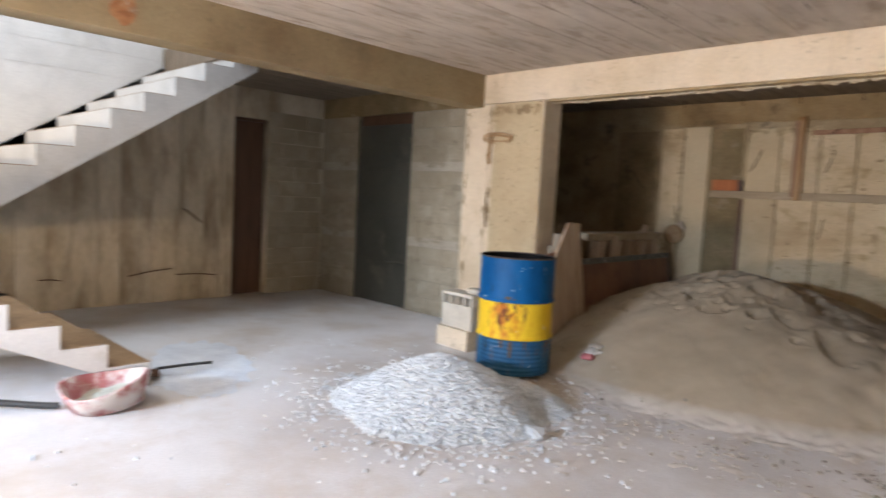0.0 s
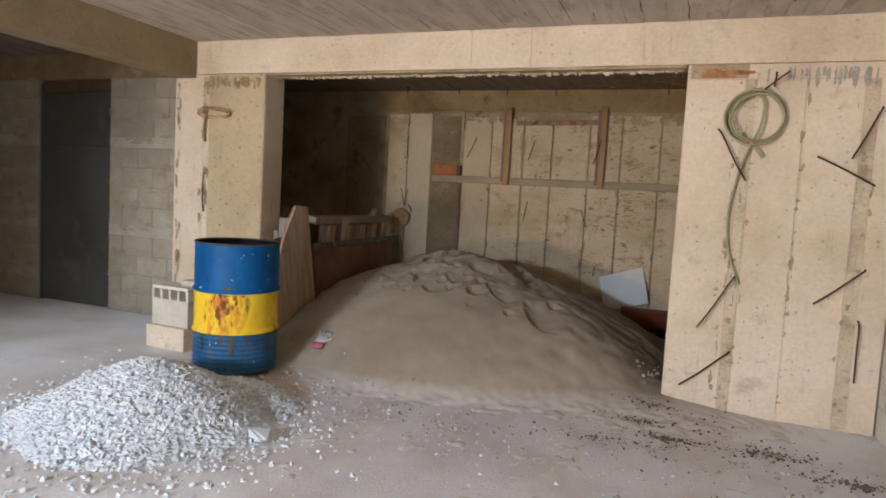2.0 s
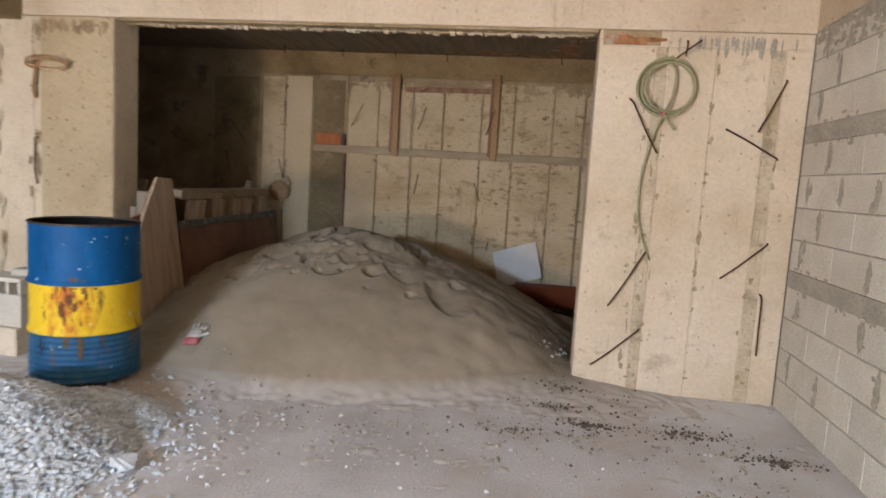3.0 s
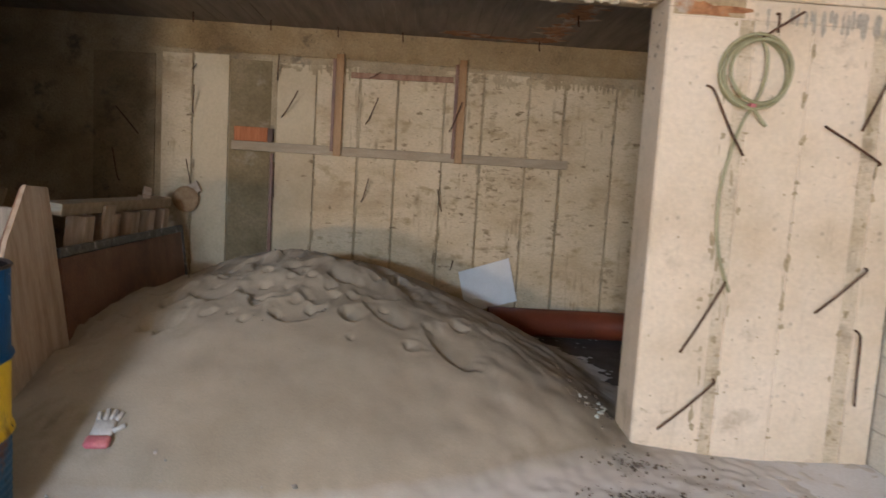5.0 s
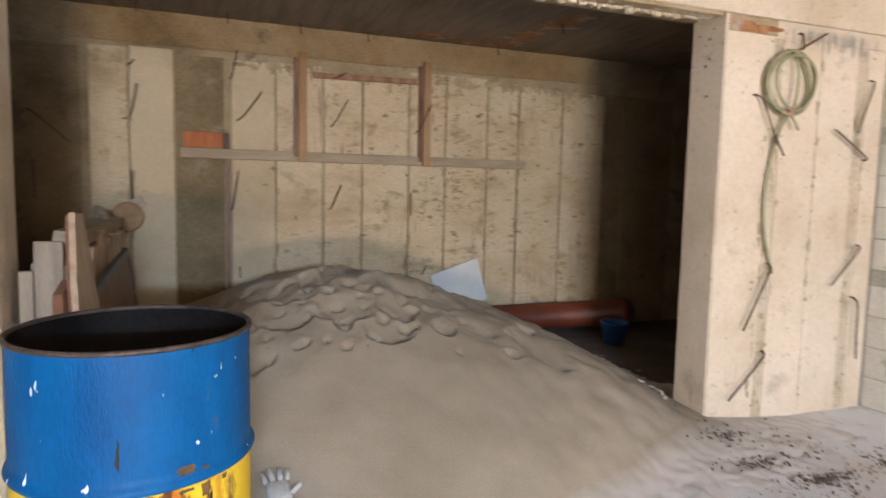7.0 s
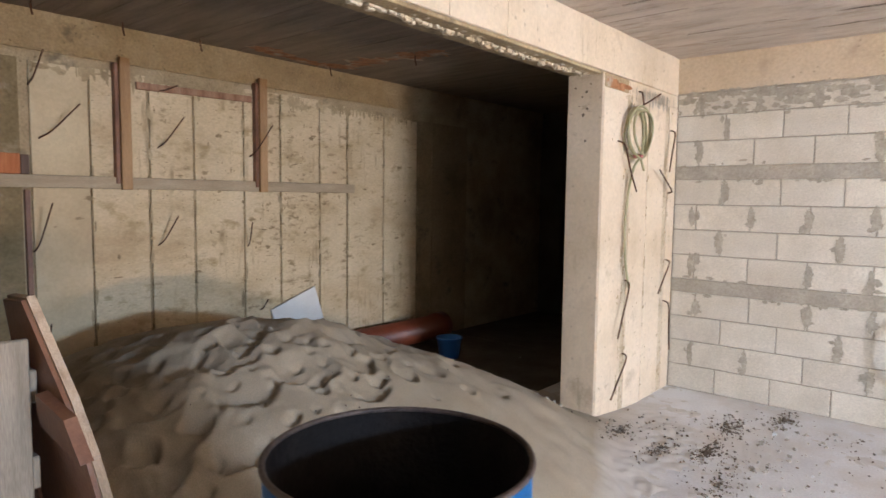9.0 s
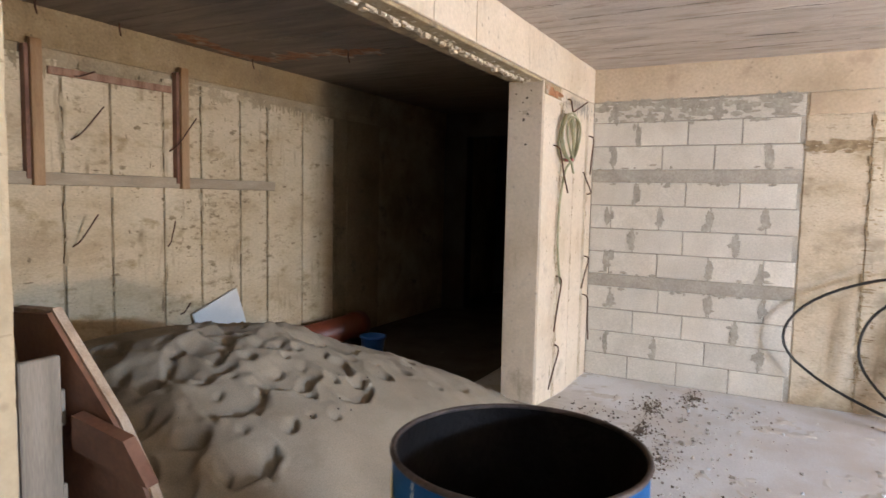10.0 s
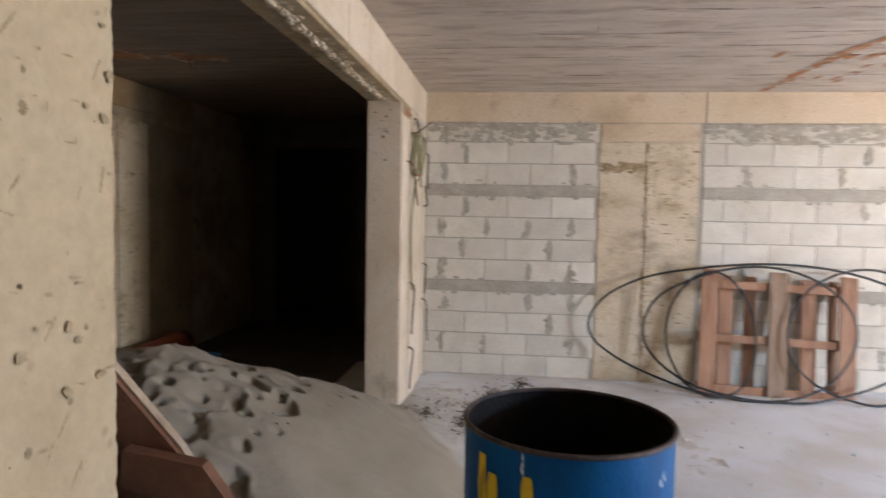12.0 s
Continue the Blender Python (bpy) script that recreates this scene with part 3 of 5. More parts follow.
flight("stairs_upper", -6.65, -5.1, -4.406, 0.946, 0.276, 0.178, 10, 1, 0.342, "whitewashed concrete upper stair flight rising to the slab")
bm = bmesh.new()
box(bm, -6.66, -3.6, -6.2, -4.907, 0.78, 0.946)
box(bm, -6.66, -5.1, -4.905, -4.406, 0.79, 0.946)
structure("stair_landing", bm, WHITE, "whitewashed concrete stair landing", "landing")

# ---- sand ----
def sand_height(x, y):
    dx = (x + 1.27) / (2.19 if x > -1.27 else 1.9)
    dy = (y - 1.05) / (1.92 if y < 1.05 else 2.6)
    z = 0.85 * (1 - math.hypot(dx, dy) ** 1.6)
    k = 0.08
    z = z if z > k else k * math.exp((z - k) / k)
    z += 0.085 * math.exp(-(((x + 2.2) / 0.55) ** 2 + ((y + 0.75) / 0.6) ** 2))
    z += 0.085 * math.exp(-(((x - 0.5) / 0.62) ** 2 + ((y - 0.1) / 0.5) ** 2))
    z += 0.05 * math.exp(-(((x + 1.05) / 0.34) ** 2 + ((y - 0.95) / 0.28) ** 2))
    return z

def sand_relief(x, y):
    z = sand_height(x, y)
    a = min(1.0, z / 0.25)
    p = Vector((x, y, 0))
    z += a * 0.02 * noise.noise(p * 2.1) + a * 0.012 * noise.noise(p * 5.3)
    w = a / (1 + math.exp(-(x + 0.5) / 0.12))
    z += w * (0.022 * (abs(noise.noise(p * 3.4)) - 0.25) + 0.014 * noise.noise(p * 7.7))
    b = a * math.exp(-((y - 1.0) / 0.5) ** 2)
    z += b * (0.02 * (abs(noise.noise(p * 4.1 + Vector((5, 0, 0)))) - 0.25) + 0.012 * noise.noise(p * 9))
    return z + 0.002 * noise.noise(p * 14)

rng = random.Random(4)
DENTS = []
for i in range(900):
    x, y = rng.gauss(-1.8, 0.45), rng.gauss(0.75, 0.55)
    r = rng.choice((0.018, 0.024, 0.03, 0.036, 0.045, 0.06))
    if y < 0.1 and x > -1.95 or any(math.hypot(x - p[0], y - p[1]) < 1.5 * (r + p[2]) + 0.03 for p in DENTS):
        continue
    DENTS.append((x, y, r, rng.uniform(0.6, 1.1), r * rng.uniform(0.5, 0.95), rng.gauss(1.5, 0.6)))
for i in range(400):
    x, y = rng.gauss(-1.55, 0.5), rng.gauss(0.75, 0.4)
    r = rng.uniform(0.07, 0.13)
    if y < 0.15 or any(p[2] > 0.065 and math.hypot(x - p[0], y - p[1]) < 1.1 * (r + p[2]) for p in DENTS):
        continue
    DENTS.append((x, y, r, rng.uniform(0.55, 0.9), rng.uniform(0.02, 0.038), rng.gauss(1.45, 0.5)))
for i in range(11):
    x = -1.9 + 0.15 * i
    DENTS.append((x, 1.0 + 0.14 * math.sin(x * 5), rng.uniform(0.07, 0.12), rng.uniform(0.45, 0.8), rng.uniform(0.015, 0.03), rng.uniform(-0.6, 0.6)))
NEAR = {}
for d in DENTS:
    for i in range(math.floor((d[0] - 0.25) / 0.25), math.floor((d[0] + 0.25) / 0.25) + 1):
        for j in range(math.floor((d[1] - 0.25) / 0.25), math.floor((d[1] + 0.25) / 0.25) + 1):
            NEAR.setdefault((i, j), []).append(d)

def dents(x, y):
    """Footprints and scuffs: one steep crescent side, one run out, a low rim."""
    z = 0.0
    for cx, cy, r, q, d, a in NEAR.get((math.floor(x / 0.25), math.floor(y / 0.25)), ()):
        u, v = x - cx, y - cy
        u, v = u * math.cos(a) + v * math.sin(a), (v * math.cos(a) - u * math.sin(a)) * q
        s = math.hypot(u * (0.35 if u > 0 else 1.5), v) / r
        if s < 2.2:
            s *= 1 + 0.22 * noise.noise(Vector((x * 16, y * 16, r * 90)))
            z -= d * math.exp(-s ** 8) * max(0.0, 1 - 0.6 * u / r) - 0.16 * d * math.exp(-((s - 1.25) / 0.2) ** 2)
    return z

def sheet(name, x0, x1, y0, y1, step, height):
    nx, ny = round((x1 - x0) / step), round((y1 - y0) / step)
    verts = [(x0 + step * i, y0 + step * j, height(x0 + step * i, y0 + step * j)) for j in range(ny + 1) for i in range(nx + 1)]
    faces = [(j * (nx + 1) + i, j * (nx + 1) + i + 1, (j + 1) * (nx + 1) + i + 1, (j + 1) * (nx + 1) + i) for j in range(ny) for i in range(nx)]
    faces = [f for f in faces if max(verts[k][2] for k in f) > 0.0]
    me = bpy.data.meshes.new(name)
    me.from_pydata(verts, [], faces)
    for p in me.polygons:
        p.use_smooth = True
    return me

def sand_top(x, y):
    z = sand_relief(x, y) + dents(x, y)
    p = Vector((x, y, 3))
    low = math.exp(-max(0.0, z) / 0.06)
    edge = 0.0108 + low * (0.013 * noise.noise(p * 1.7) + 0.017 * noise.noise(p * 6) + 0.014 * noise.noise(p * 17))
    return z - edge

me = sheet("sand_pile", -2.98, 2.3, -2.2, YB + 0.01, 0.0125, sand_top)
me.materials.append(SAND)
tagged(new("sand_pile", me), "large grey-brown heap of builders' sand with footprints", "sand", kind="stuff")

# ---- gravel ----
def gravel_height(x, y):
    dx, dy = (x + 2.07) / 0.76, (y + 1.92) / 0.69
    r = math.hypot(dx, dy) * (1 + 0.1 * noise.noise(Vector((x * 2, y * 2, 7))))
    q = math.hypot((x + 1.83) / 0.46, (y + 1.5) / 0.42) * (1 + 0.12 * noise.noise(Vector((x * 3, y * 3, 2))))
    h = 0.34 * max(0.0, 1 - r ** 1.35) if r < 1 else -0.01
    return max(h, 0.15 * (1 - q ** 1.4) if q < 1 else -0.01)

me = sheet("gravel_bed", -3.0, -1.1, -2.8, -1.0, 0.03, lambda x, y: gravel_height(x, y) - 0.012)
me.materials.append(GRAVEL)
gravel = tagged(new("gravel_pile", me), "small heap of white crushed stone on the floor", "gravel", kind="stuff")

def stones(name, spots, seed):
    """Many small broken stones in one mesh: each a squashed, jittered octahedron cut to eight faces."""
    rs = np.random.RandomState(seed)
    base = np.array([(1, 0, 0), (0, 1, 0), (-1, 0, 0), (0, -1, 0), (0, 0, 1), (0, 0, -1)], float)
    tri = [(0, 1, 4), (1, 2, 4), (2, 3, 4), (3, 0, 4), (1, 0, 5), (2, 1, 5), (3, 2, 5), (0, 3, 5)]
    V, F = [], []
    for x, y, z, s in spots:
        q = base * (s * rs.uniform(0.75, 1.2, 3)) + rs.uniform(-0.27, 0.27, (6, 3)) * s
        e = Euler(rs.uniform(0, 6.28, 3)).to_matrix()
        q = q @ np.array(e)
        k = len(V)
        V += (q + (x, y, z)).tolist()
        F += [(a + k, b + k, c + k) for a, b, c in tri]
    me = bpy.data.meshes.new(name)
    me.from_pydata(V, [], F)
    me.materials.append(GRAVEL)
    return me

rng = random.Random(11)
spots = []
while len(spots) < 16500:
    x, y = rng.uniform(-3.0, -1.15), rng.uniform(-2.8, -1.0)
    h = gravel_height(x, y)
    if h > 0:
        spots.append((x, y, h + rng.uniform(-0.006, 0.008), rng.choice((0.006, 0.008, 0.011, 0.014, 0.018))))
for i in range(1000):
    a, r = rng.uniform(0, 6.28), 0.72 + abs(rng.gauss(0, 0.24))
    x, y = -2.05 + r * math.cos(a), -1.93 + r * math.sin(a) * 0.92
    spots.append((x, y, max(0.0, sand_top(x, y)) + 0.006, rng.choice((0.006, 0.008, 0.011, 0.015))))
for i in range(170):
    x, y = rng.uniform(-4.2, 1.6), rng.uniform(-4.2, -0.9)
    spots.append((x, y, max(0.0, sand_top(x, y)) + 0.005, rng.choice((0.005, 0.007, 0.01, 0.013))))
part_stones = new("crushed_stone", stones("crushed_stone", spots, 3))
tagged(part_stones, "loose white crushed stones over the heap and floor", "stones", kind="stuff")
stone = tagged(new("loose_stone", stones("loose_stone", [(0, 0, 0.035, 0.062), (0.02, 0.015, 0.03, 0.05)], 9)), "single pale lump of stone on the floor", "stone")
stone.matrix_basis = pose(-1.31, -1.92, 0.005)

# ---- oil drum ----
drum = thing("oil_drum", pose(-2.192, -0.997, 0.09), "open steel oil drum painted blue and yellow, rusty and scuffed", "barrel")
R, HD = 0.294, 0.885
def ribs(z0, z1, n=40):
    out = []
    for i in range(n + 1):
        z = z0 + (z1 - z0) * i / n
        r = R - 0.006
        for zc in (0.28, 0.56):
            r += 0.012 * math.exp(-((z - zc) / 0.014) ** 2)
        r += 0.0025 * math.sin(z * 190) * (1 if z < 0.27 else 0)
        out.append((r, z))
    return out
BANDS = {}
for nm, z0, z1, mt, lb in (("lower_band", 0.0, 0.272, BLUE_LOW, "scuffed blue lower band"), ("middle_band", 0.272, 0.552, YELLOW, "yellow middle band with rust streaks"), ("upper_band", 0.552, HD, BLUE, "bright blue upper band")):
    bm = bmesh.new()
    lathe(bm, ribs(z0, z1), 64)
    BANDS[nm] = part(nm, bm, mt, drum, lb, True)
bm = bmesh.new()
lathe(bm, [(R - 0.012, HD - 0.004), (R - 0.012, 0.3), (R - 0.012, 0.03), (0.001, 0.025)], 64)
part("inside", bm, DRUM_IN, drum, "near-black inside", True)
bm = bmesh.new()
tube(bm, [((R - 0.006) * math.cos(a), (R - 0.006) * math.sin(a), HD) for a in (2 * math.pi * k / 72 for k in range(72))], 0.007, 8, True)
part("rim", bm, RIM, drum, "rolled rusty rim", True)

def splash(ang, wid, z0, z1, seed, mat=YELLOW, label="splash of yellow paint"):
    """A ragged run of paint following the drum's curve."""
    r = random.Random(seed)
    bm = bmesh.new()
    rows = []
    for k in range(9):
        z = z1 + (z0 - z1) * k / 8
        w = wid * (0.5 + r.uniform(0.2, 0.6)) * (1 - 0.5 * abs(k / 8 - 0.4))
        rows.append([bm.verts.new(((R - 0.0035) * math.cos(ang + q), (R - 0.0035) * math.sin(ang + q), z)) for q in (-w, -w / 3, w / 3, w)])
    for A, B in zip(rows, rows[1:]):
        for q in range(3):
            bm.faces.new((A[q], A[q + 1], B[q + 1], B[q]))
    part("rust_run" if mat is RUST_RUN else "paint_splash", bm, mat, BANDS["upper_band" if z1 > 0.56 else "middle_band" if z1 > 0.3 else "lower_band"], label)
splash(2.72, 0.06, 0.64, 0.82, 1)
splash(3.05, 0.05, 0.565, 0.66, 2)
splash(2.36, 0.08, 0.56, 0.8, 3)
splash(2.22, 0.06, 0.6, 0.84, 5)
for k, (ang, wid, z0, z1) in enumerate(((-1.12, 0.09, 0.535, 0.6), (-0.95, 0.05, 0.51, 0.585), (-1.3, 0.06, 0.54, 0.575), (-0.75, 0.04, 0.53, 0.57), (-0.62, 0.035, 0.2, 0.27), (-1.0, 0.07, 0.14, 0.27), (-1.25, 0.05, 0.21, 0.275))):
    splash(ang, wid, z0, z1, 40 + k, RUST_RUN, "brown rust run over the paint edge")

# ---- hollow blocks beside the drum ----
blocks = thing("hollow_block", pose(-3.13, -0.55, 0.19, 0, 0, -4), "pale hollow concrete block lying on its side", "block")
box_part("shell", (-0.2, 0.2, -0.1, 0.1, 0.0, 0.22), BLOCK, blocks, 0.004)
for i in range(5):
    x = -0.2 + 0.0945 * i
    box_part("web", (x, x + 0.022, -0.1, 0.058, 0.222, 0.298), BLOCK, blocks)
box_part("back", (-0.2, 0.2, 0.06, 0.098, 0.222, 0.298), BLOCK, blocks)
box_part("face", (-0.2, 0.2, -0.1, 0.1, 0.3, 0.33), BLOCK, blocks, 0.004)
cap = thing("concrete_chip", pose(-3.03, -0.53, 0.521, 0, 0, 10), "pale broken piece of concrete on the hollow block", "rubble")
box_part("body", (-0.05, 0.08, -0.07, 0.05, 0, 0.05), BLOCK, cap, 0.012)
base = thing("solid_block", pose(-3.15, -0.57, 0.0, 0, 0, -4), "cream concrete block under the hollow block", "block")
box_part("body", (-0.21, 0.21, -0.11, 0.11, 0, 0.188), PIER, base, 0.006)

# ---- timber at the side of the sand ----
def plate(bm, outline, x0, x1):
    """A board cut to an outline in y and z."""
    a = [bm.verts.new((x0, y, z)) for y, z in outline]
    b = [bm.verts.new((x1, y, z)) for y, z in outline]
    bm.faces.new(a)
    bm.faces.new(b[::-1])
    n = len(outline)
    for k in range(n):
        bm.faces.new((a[k], a[(k + 1) % n], b[(k + 1) % n], b[k]))

shield = thing("board_shutter", pose(-2.38, 0, 0, 0, -7.5, 0), "pine board shutter with a slanted edge leaning by the pier", "formwork")
for outline in ([(0.3, 0.1), (0.39, 0.1), (0.385, 1.22), (0.3, 1.225)], [(0.2, 0.1), (0.297, 0.1), (0.297, 1.225), (0.2, 1.23)],
                [(-0.1, 0.1), (0.197, 0.1), (0.197, 1.235), (-0.02, 0.96), (-0.1, 0.81)], [(-0.27, 0.1), (-0.103, 0.1), (-0.103, 0.8), (-0.2, 0.5)]):
    bm = bmesh.new()
    plate(bm, outline, 0.0, 0.024)
    part("board", bm, WOOD, shield)
bm = bmesh.new()
plate(bm, [(-0.26, 0.1), (0.38, 0.1), (0.38, 1.21), (0.2, 1.225), (-0.015, 0.955), (-0.095, 0.805), (-0.19, 0.5)], -0.014, -0.001)
part("plywood", bm, PLY, shield, "brown film-faced plywood backing")
bm = bmesh.new()
plate(bm, [(-0.17, 0.83), (0.12, 0.87), (0.1, 0.97), (-0.1, 0.94)], -0.05, -0.016)
part("cleat", bm, PLY, shield, "brown nailed cleat")
crate = thing("weathered_crate", pose(-2.63, 0.24, 0.08), "weathered grey board crate end standing by the pier jamb", "crate")
box_part("board", (-0.03, 0.075, -0.1, -0.078, 0, 1.03), CRATE, crate, 0.004)
box_part("board", (-0.085, -0.034, -0.1, -0.078, 0, 0.91), CRATE, crate, 0.004)
box_part("board", (-0.045, 0.02, -0.076, 0.12, 0.06, 0.94), CRATE, crate, 0.004)
for z in (0.34, 0.62, 0.88):
    box_part("cleat", (0.022, 0.1, -0.076, -0.03, z - 0.05, z + 0.05), CRATE, crate, 0.004)
stack = thing("lying_pallet", pose(-2.72, 1.45, 0.12, 0, 6, 0), "dusty wooden pallet standing on edge behind the formwork panel", "pallet")
for y in (-0.55, -0.2, 0.1, 0.38, 0.66):
    box_part("block", (-0.04, 0.085, y - 0.06, y + 0.06, 0.7, 0.92), WOOD, stack, 0.006)
for z in (0.0, 0.33, 0.6, 0.93):
    box_part("board", (-0.06, 0.06, -0.85, 0.8, z, z + 0.075), WOOD_GREY if z > 0.9 else WOOD, stack, 0.004)
box_part("board", (0.055, 0.08, -0.36, -0.22, 0.55, 0.98), WOOD, stack, 0.004)
stick = thing("timber_stick", pose(-3.15, 0.5, 0.1, 0, 16.5, 0), "thin raw timber stick leaning in the pier's shadow", "timber")
box_part("batten", (-0.02, 0.02, -0.012, 0.012, 0, 1.14), WOOD_GREY, stick, 0.003)
off = thing("timber_offcut", pose(-2.68, 1.95, 0.95, 20, 12, 25), "short dusty timber offcuts on the pallet", "timber")
box_part("piece", (-0.06, 0.06, -0.14, 0.14, 0.06, 0.14), WOOD_GREY, off, 0.006)
box_part("piece", (-0.03, 0.03, -0.05, 0.2, 0.145, 0.2), WOOD, off, 0.006)
disc = thing("round_cover", pose(-2.55, 2.57, 1.1, 90, 0, 0), "dusty round wooden cover hanging on the back wall", "cover")
bm = bmesh.new()
lathe(bm, [(0.001, 0.03), (0.1, 0.03), (0.115, 0.022), (0.115, 0.0), (0.001, 0.0)], 28)
part("body", bm, BATTEN, disc)
bm = bmesh.new()
box(bm, -0.05, 0.05, -0.05, 0.05, 0.0, 0.02, 0.003, pose(0.07, 0.1, 0.002, 0, 0, 30))
part("tab", bm, WOOD, disc)
panel = thing("formwork_panel", pose(-2.42, 1.44, 0.08, 0, -7, 2), "brown plywood formwork panel with dented metal edge, holding the sand", "formwork")
box_part("plywood", (-0.02, 0.0, -1.0, 1.0, 0, 0.74), PLY, panel)
box_part("top_edge", (-0.03, 0.012, -1.02, 1.02, 0.742, 0.8), STEEL_EDGE, panel, 0.006, label="dented metal top edge")
box_part("end_edge", (-0.03, 0.012, 1.002, 1.04, 0, 0.8), STEEL_EDGE, panel, 0.006, label="dented metal end edge")

# ---- pallet against the block wall ----
def pallet_upright(m, label):
    p = thing("wooden_pallet", m, label, "pallet")
    for y, w in ((0.075, 0.14), (0.655, 0.14), (1.23, 0.14)):
        box_part("slat", (0.0, 0.024, -y - w / 2, -y + w / 2, 0.0, 1.1), CRATE_BROWN if 0.5 < y < 0.8 else PALLET_WOOD, p, 0.003, pose(0, 0, 0, random.Random(y).uniform(-0.8, 0.8)))
    for y, w in ((0.26, 0.12), (0.47, 0.1), (0.74, 0.1), (0.97, 0.13), (1.17, 0.08)):
        box_part("slat", (0.13, 0.152, -y - w / 2, -y + w / 2, 0.02, 1.06), PALLET_WOOD, p, 0.003)
    for z in (0.06, 0.5, 0.97):
        box_part("bearer", (0.026, 0.05, -1.28, 0.0, z - 0.035, z + 0.035), PALLET_WOOD, p, 0.003)
        for y in (0.07, 0.65, 1.22):
            box_part("block", (0.052, 0.128, -y - 0.05, -y + 0.05, z - 0.045, z + 0.045), PALLET_WOOD, p, 0.003)
    return p
pallet_upright(pose(1.66, -2.46, 0.0, 2, 8, 0), "reddish wooden pallet leaning upright on the block wall")

# ---- black cable coil at the pallet ----
coil = thing("cable_coil", pose(0, 0, 0), "loose black cable coil sprung open around the pallet", "cable")
def loop(y0, y1, z1, out, seed):
    """One sprung turn of cable: its foot lies out on the floor, its sides lean to the wall, and it runs in front of the pallet."""
    yc, ry, rz = (y0 + y1) / 2, abs(y1 - y0) / 2, z1 / 2
    pts = []
    for k in range(65):
        a = -math.pi / 2 - 0.6 + 2 * math.pi * k / 60
        z = max(0.012, rz + rz * math.sin(a) * (1 + 0.03 * math.sin(3 * a + seed)) + 0.012)
        y = yc + ry * math.cos(a) * (1 + 0.04 * math.cos(2 * a + seed))
        wall = min(out + 1.45 * z, 1.9 - 0.1 * max(0.0, z - 0.8))
        front = out + 0.06 + 0.2 * z + 0.02 * math.sin(2 * a + seed)
        s = 1 / (1 + math.exp((y + 2.25) / 0.07))
        pts.append((wall * (1 - s) + min(front, wall) * s, y, z))
    return pts
for y0, y1, z1, out, seed in ((-1.58, -4.35, 1.14, 1.46, 1), (-2.02, -3.75, 1.1, 1.45, 2), (-2.2, -2.93, 1.04, 1.46, 3), (-3.2, -4.4, 1.1, 1.5, 8)):
    bm = bmesh.new()
    tube(bm, loop(y0, y1, z1, out, seed), 0.0105, 8)
    part("turn", bm, BLACK, coil, smooth=True)

# ---- on the right pier ----
for x0, x1 in ((JR + 0.006, 1.06), (1.135, 1.425), (1.435, 1.75), (1.835, 1.99)):
    box_part("cast_panel", (x0, x1, -0.007, 0.001, 0.0, 2.26), PIER, pier_r, 0.003)
for x0, x1 in ((1.064, 1.131), (1.754, 1.831)):
    box_part("rough_strip", (x0, x1, -0.003, 0.001, 0.0, 2.26), COLUMN, pier_r, 0.002, label="rough leaked strip between cast panels")
for x0, x1, z0, z1 in ((0.72, 1.08, 2.268, 2.358), (1.1, 1.99, 2.268, 2.36)):
    box_part("cast_panel", (x0, x1, -0.004, 0.001, z0, z1), ROUGH if x0 < 1 else PIER, pier_r, 0.002)

def rebar(pts, r=0.006, label="bent rusty rebar end sticking out of the concrete"):
    bm = bmesh.new()
    tube(bm, spline(pts, 5), r, 6)
    ob = new("rebar_end", finish("rebar_end", bm, RUST, True))
    return tagged(ob, label, "rebar", "rebar ends")

for a, b in (((0.92, 1.93), (1.11, 1.59)), ((1.11, 0.96), (0.89, 0.58)), ((1.11, 0.43), (0.81, 0.17)), ((1.85, 2.08), (1.7, 1.75)),
             ((1.85, 1.59), (1.51, 1.76)), ((1.85, 1.06), (1.57, 0.82)), ((1.84, 0.73), (1.84, 0.34))):
    root, tip = (a, b) if a[0] > b[0] or a[1] > b[1] else (b, a)
    dx, dz = tip[0] - root[0], tip[1] - root[1]
    rebar([(root[0], 0.01, root[1]), (root[0] + 0.02 * dx, -0.03, root[1] + 0.02 * dz), (root[0] + 0.15 * dx, -0.055, root[1] + 0.13 * dz),
           (root[0] + 0.6 * dx, -0.06, root[1] + 0.62 * dz), (tip[0], -0.07, tip[1])])
rebar([(1.17, 0.01, 2.18), (1.17, -0.04, 2.18), (1.22, -0.09, 2.22), (1.3, -0.14, 2.28)])
rebar([(1.24, 0.01, 2.3), (1.24, -0.03, 2.29), (1.23, -0.05, 2.2)])

hose = thing("conduit_coil", pose(0, 0, 0), "small coil of green plastic conduit hanging from a rebar hook", "conduit")
for k, (rr, ox, oy) in enumerate(((0.17, 0.0, -0.035), (0.16, 0.008, -0.055), (0.178, -0.006, -0.075), (0.152, 0.012, -0.09))):
    bm = bmesh.new()
    tube(bm, [(1.135 + ox + rr * math.cos(a), oy + 0.01 * math.sin(2 * a + k), 2.0 + rr * math.sin(a) * 1.0) for a in (2 * math.pi * i / 40 for i in range(40))], 0.0085, 8, True)
    part("turn", bm, HOSE, hose, smooth=True)
bm = bmesh.new()
tube(bm, spline([(1.15, -0.06, 2.16), (1.18, -0.07, 2.08), (1.17, -0.08, 1.95), (1.13, -0.085, 1.84), (1.1, -0.05, 1.76), (1.06, -0.035, 1.6), (1.03, -0.03, 1.4),
                 (1.035, -0.03, 1.2), (1.07, -0.03, 1.05), (1.13, -0.03, 0.9)], 8), 0.0085, 8)
part("tail", bm, HOSE, hose, smooth=True)
bm = bmesh.new()
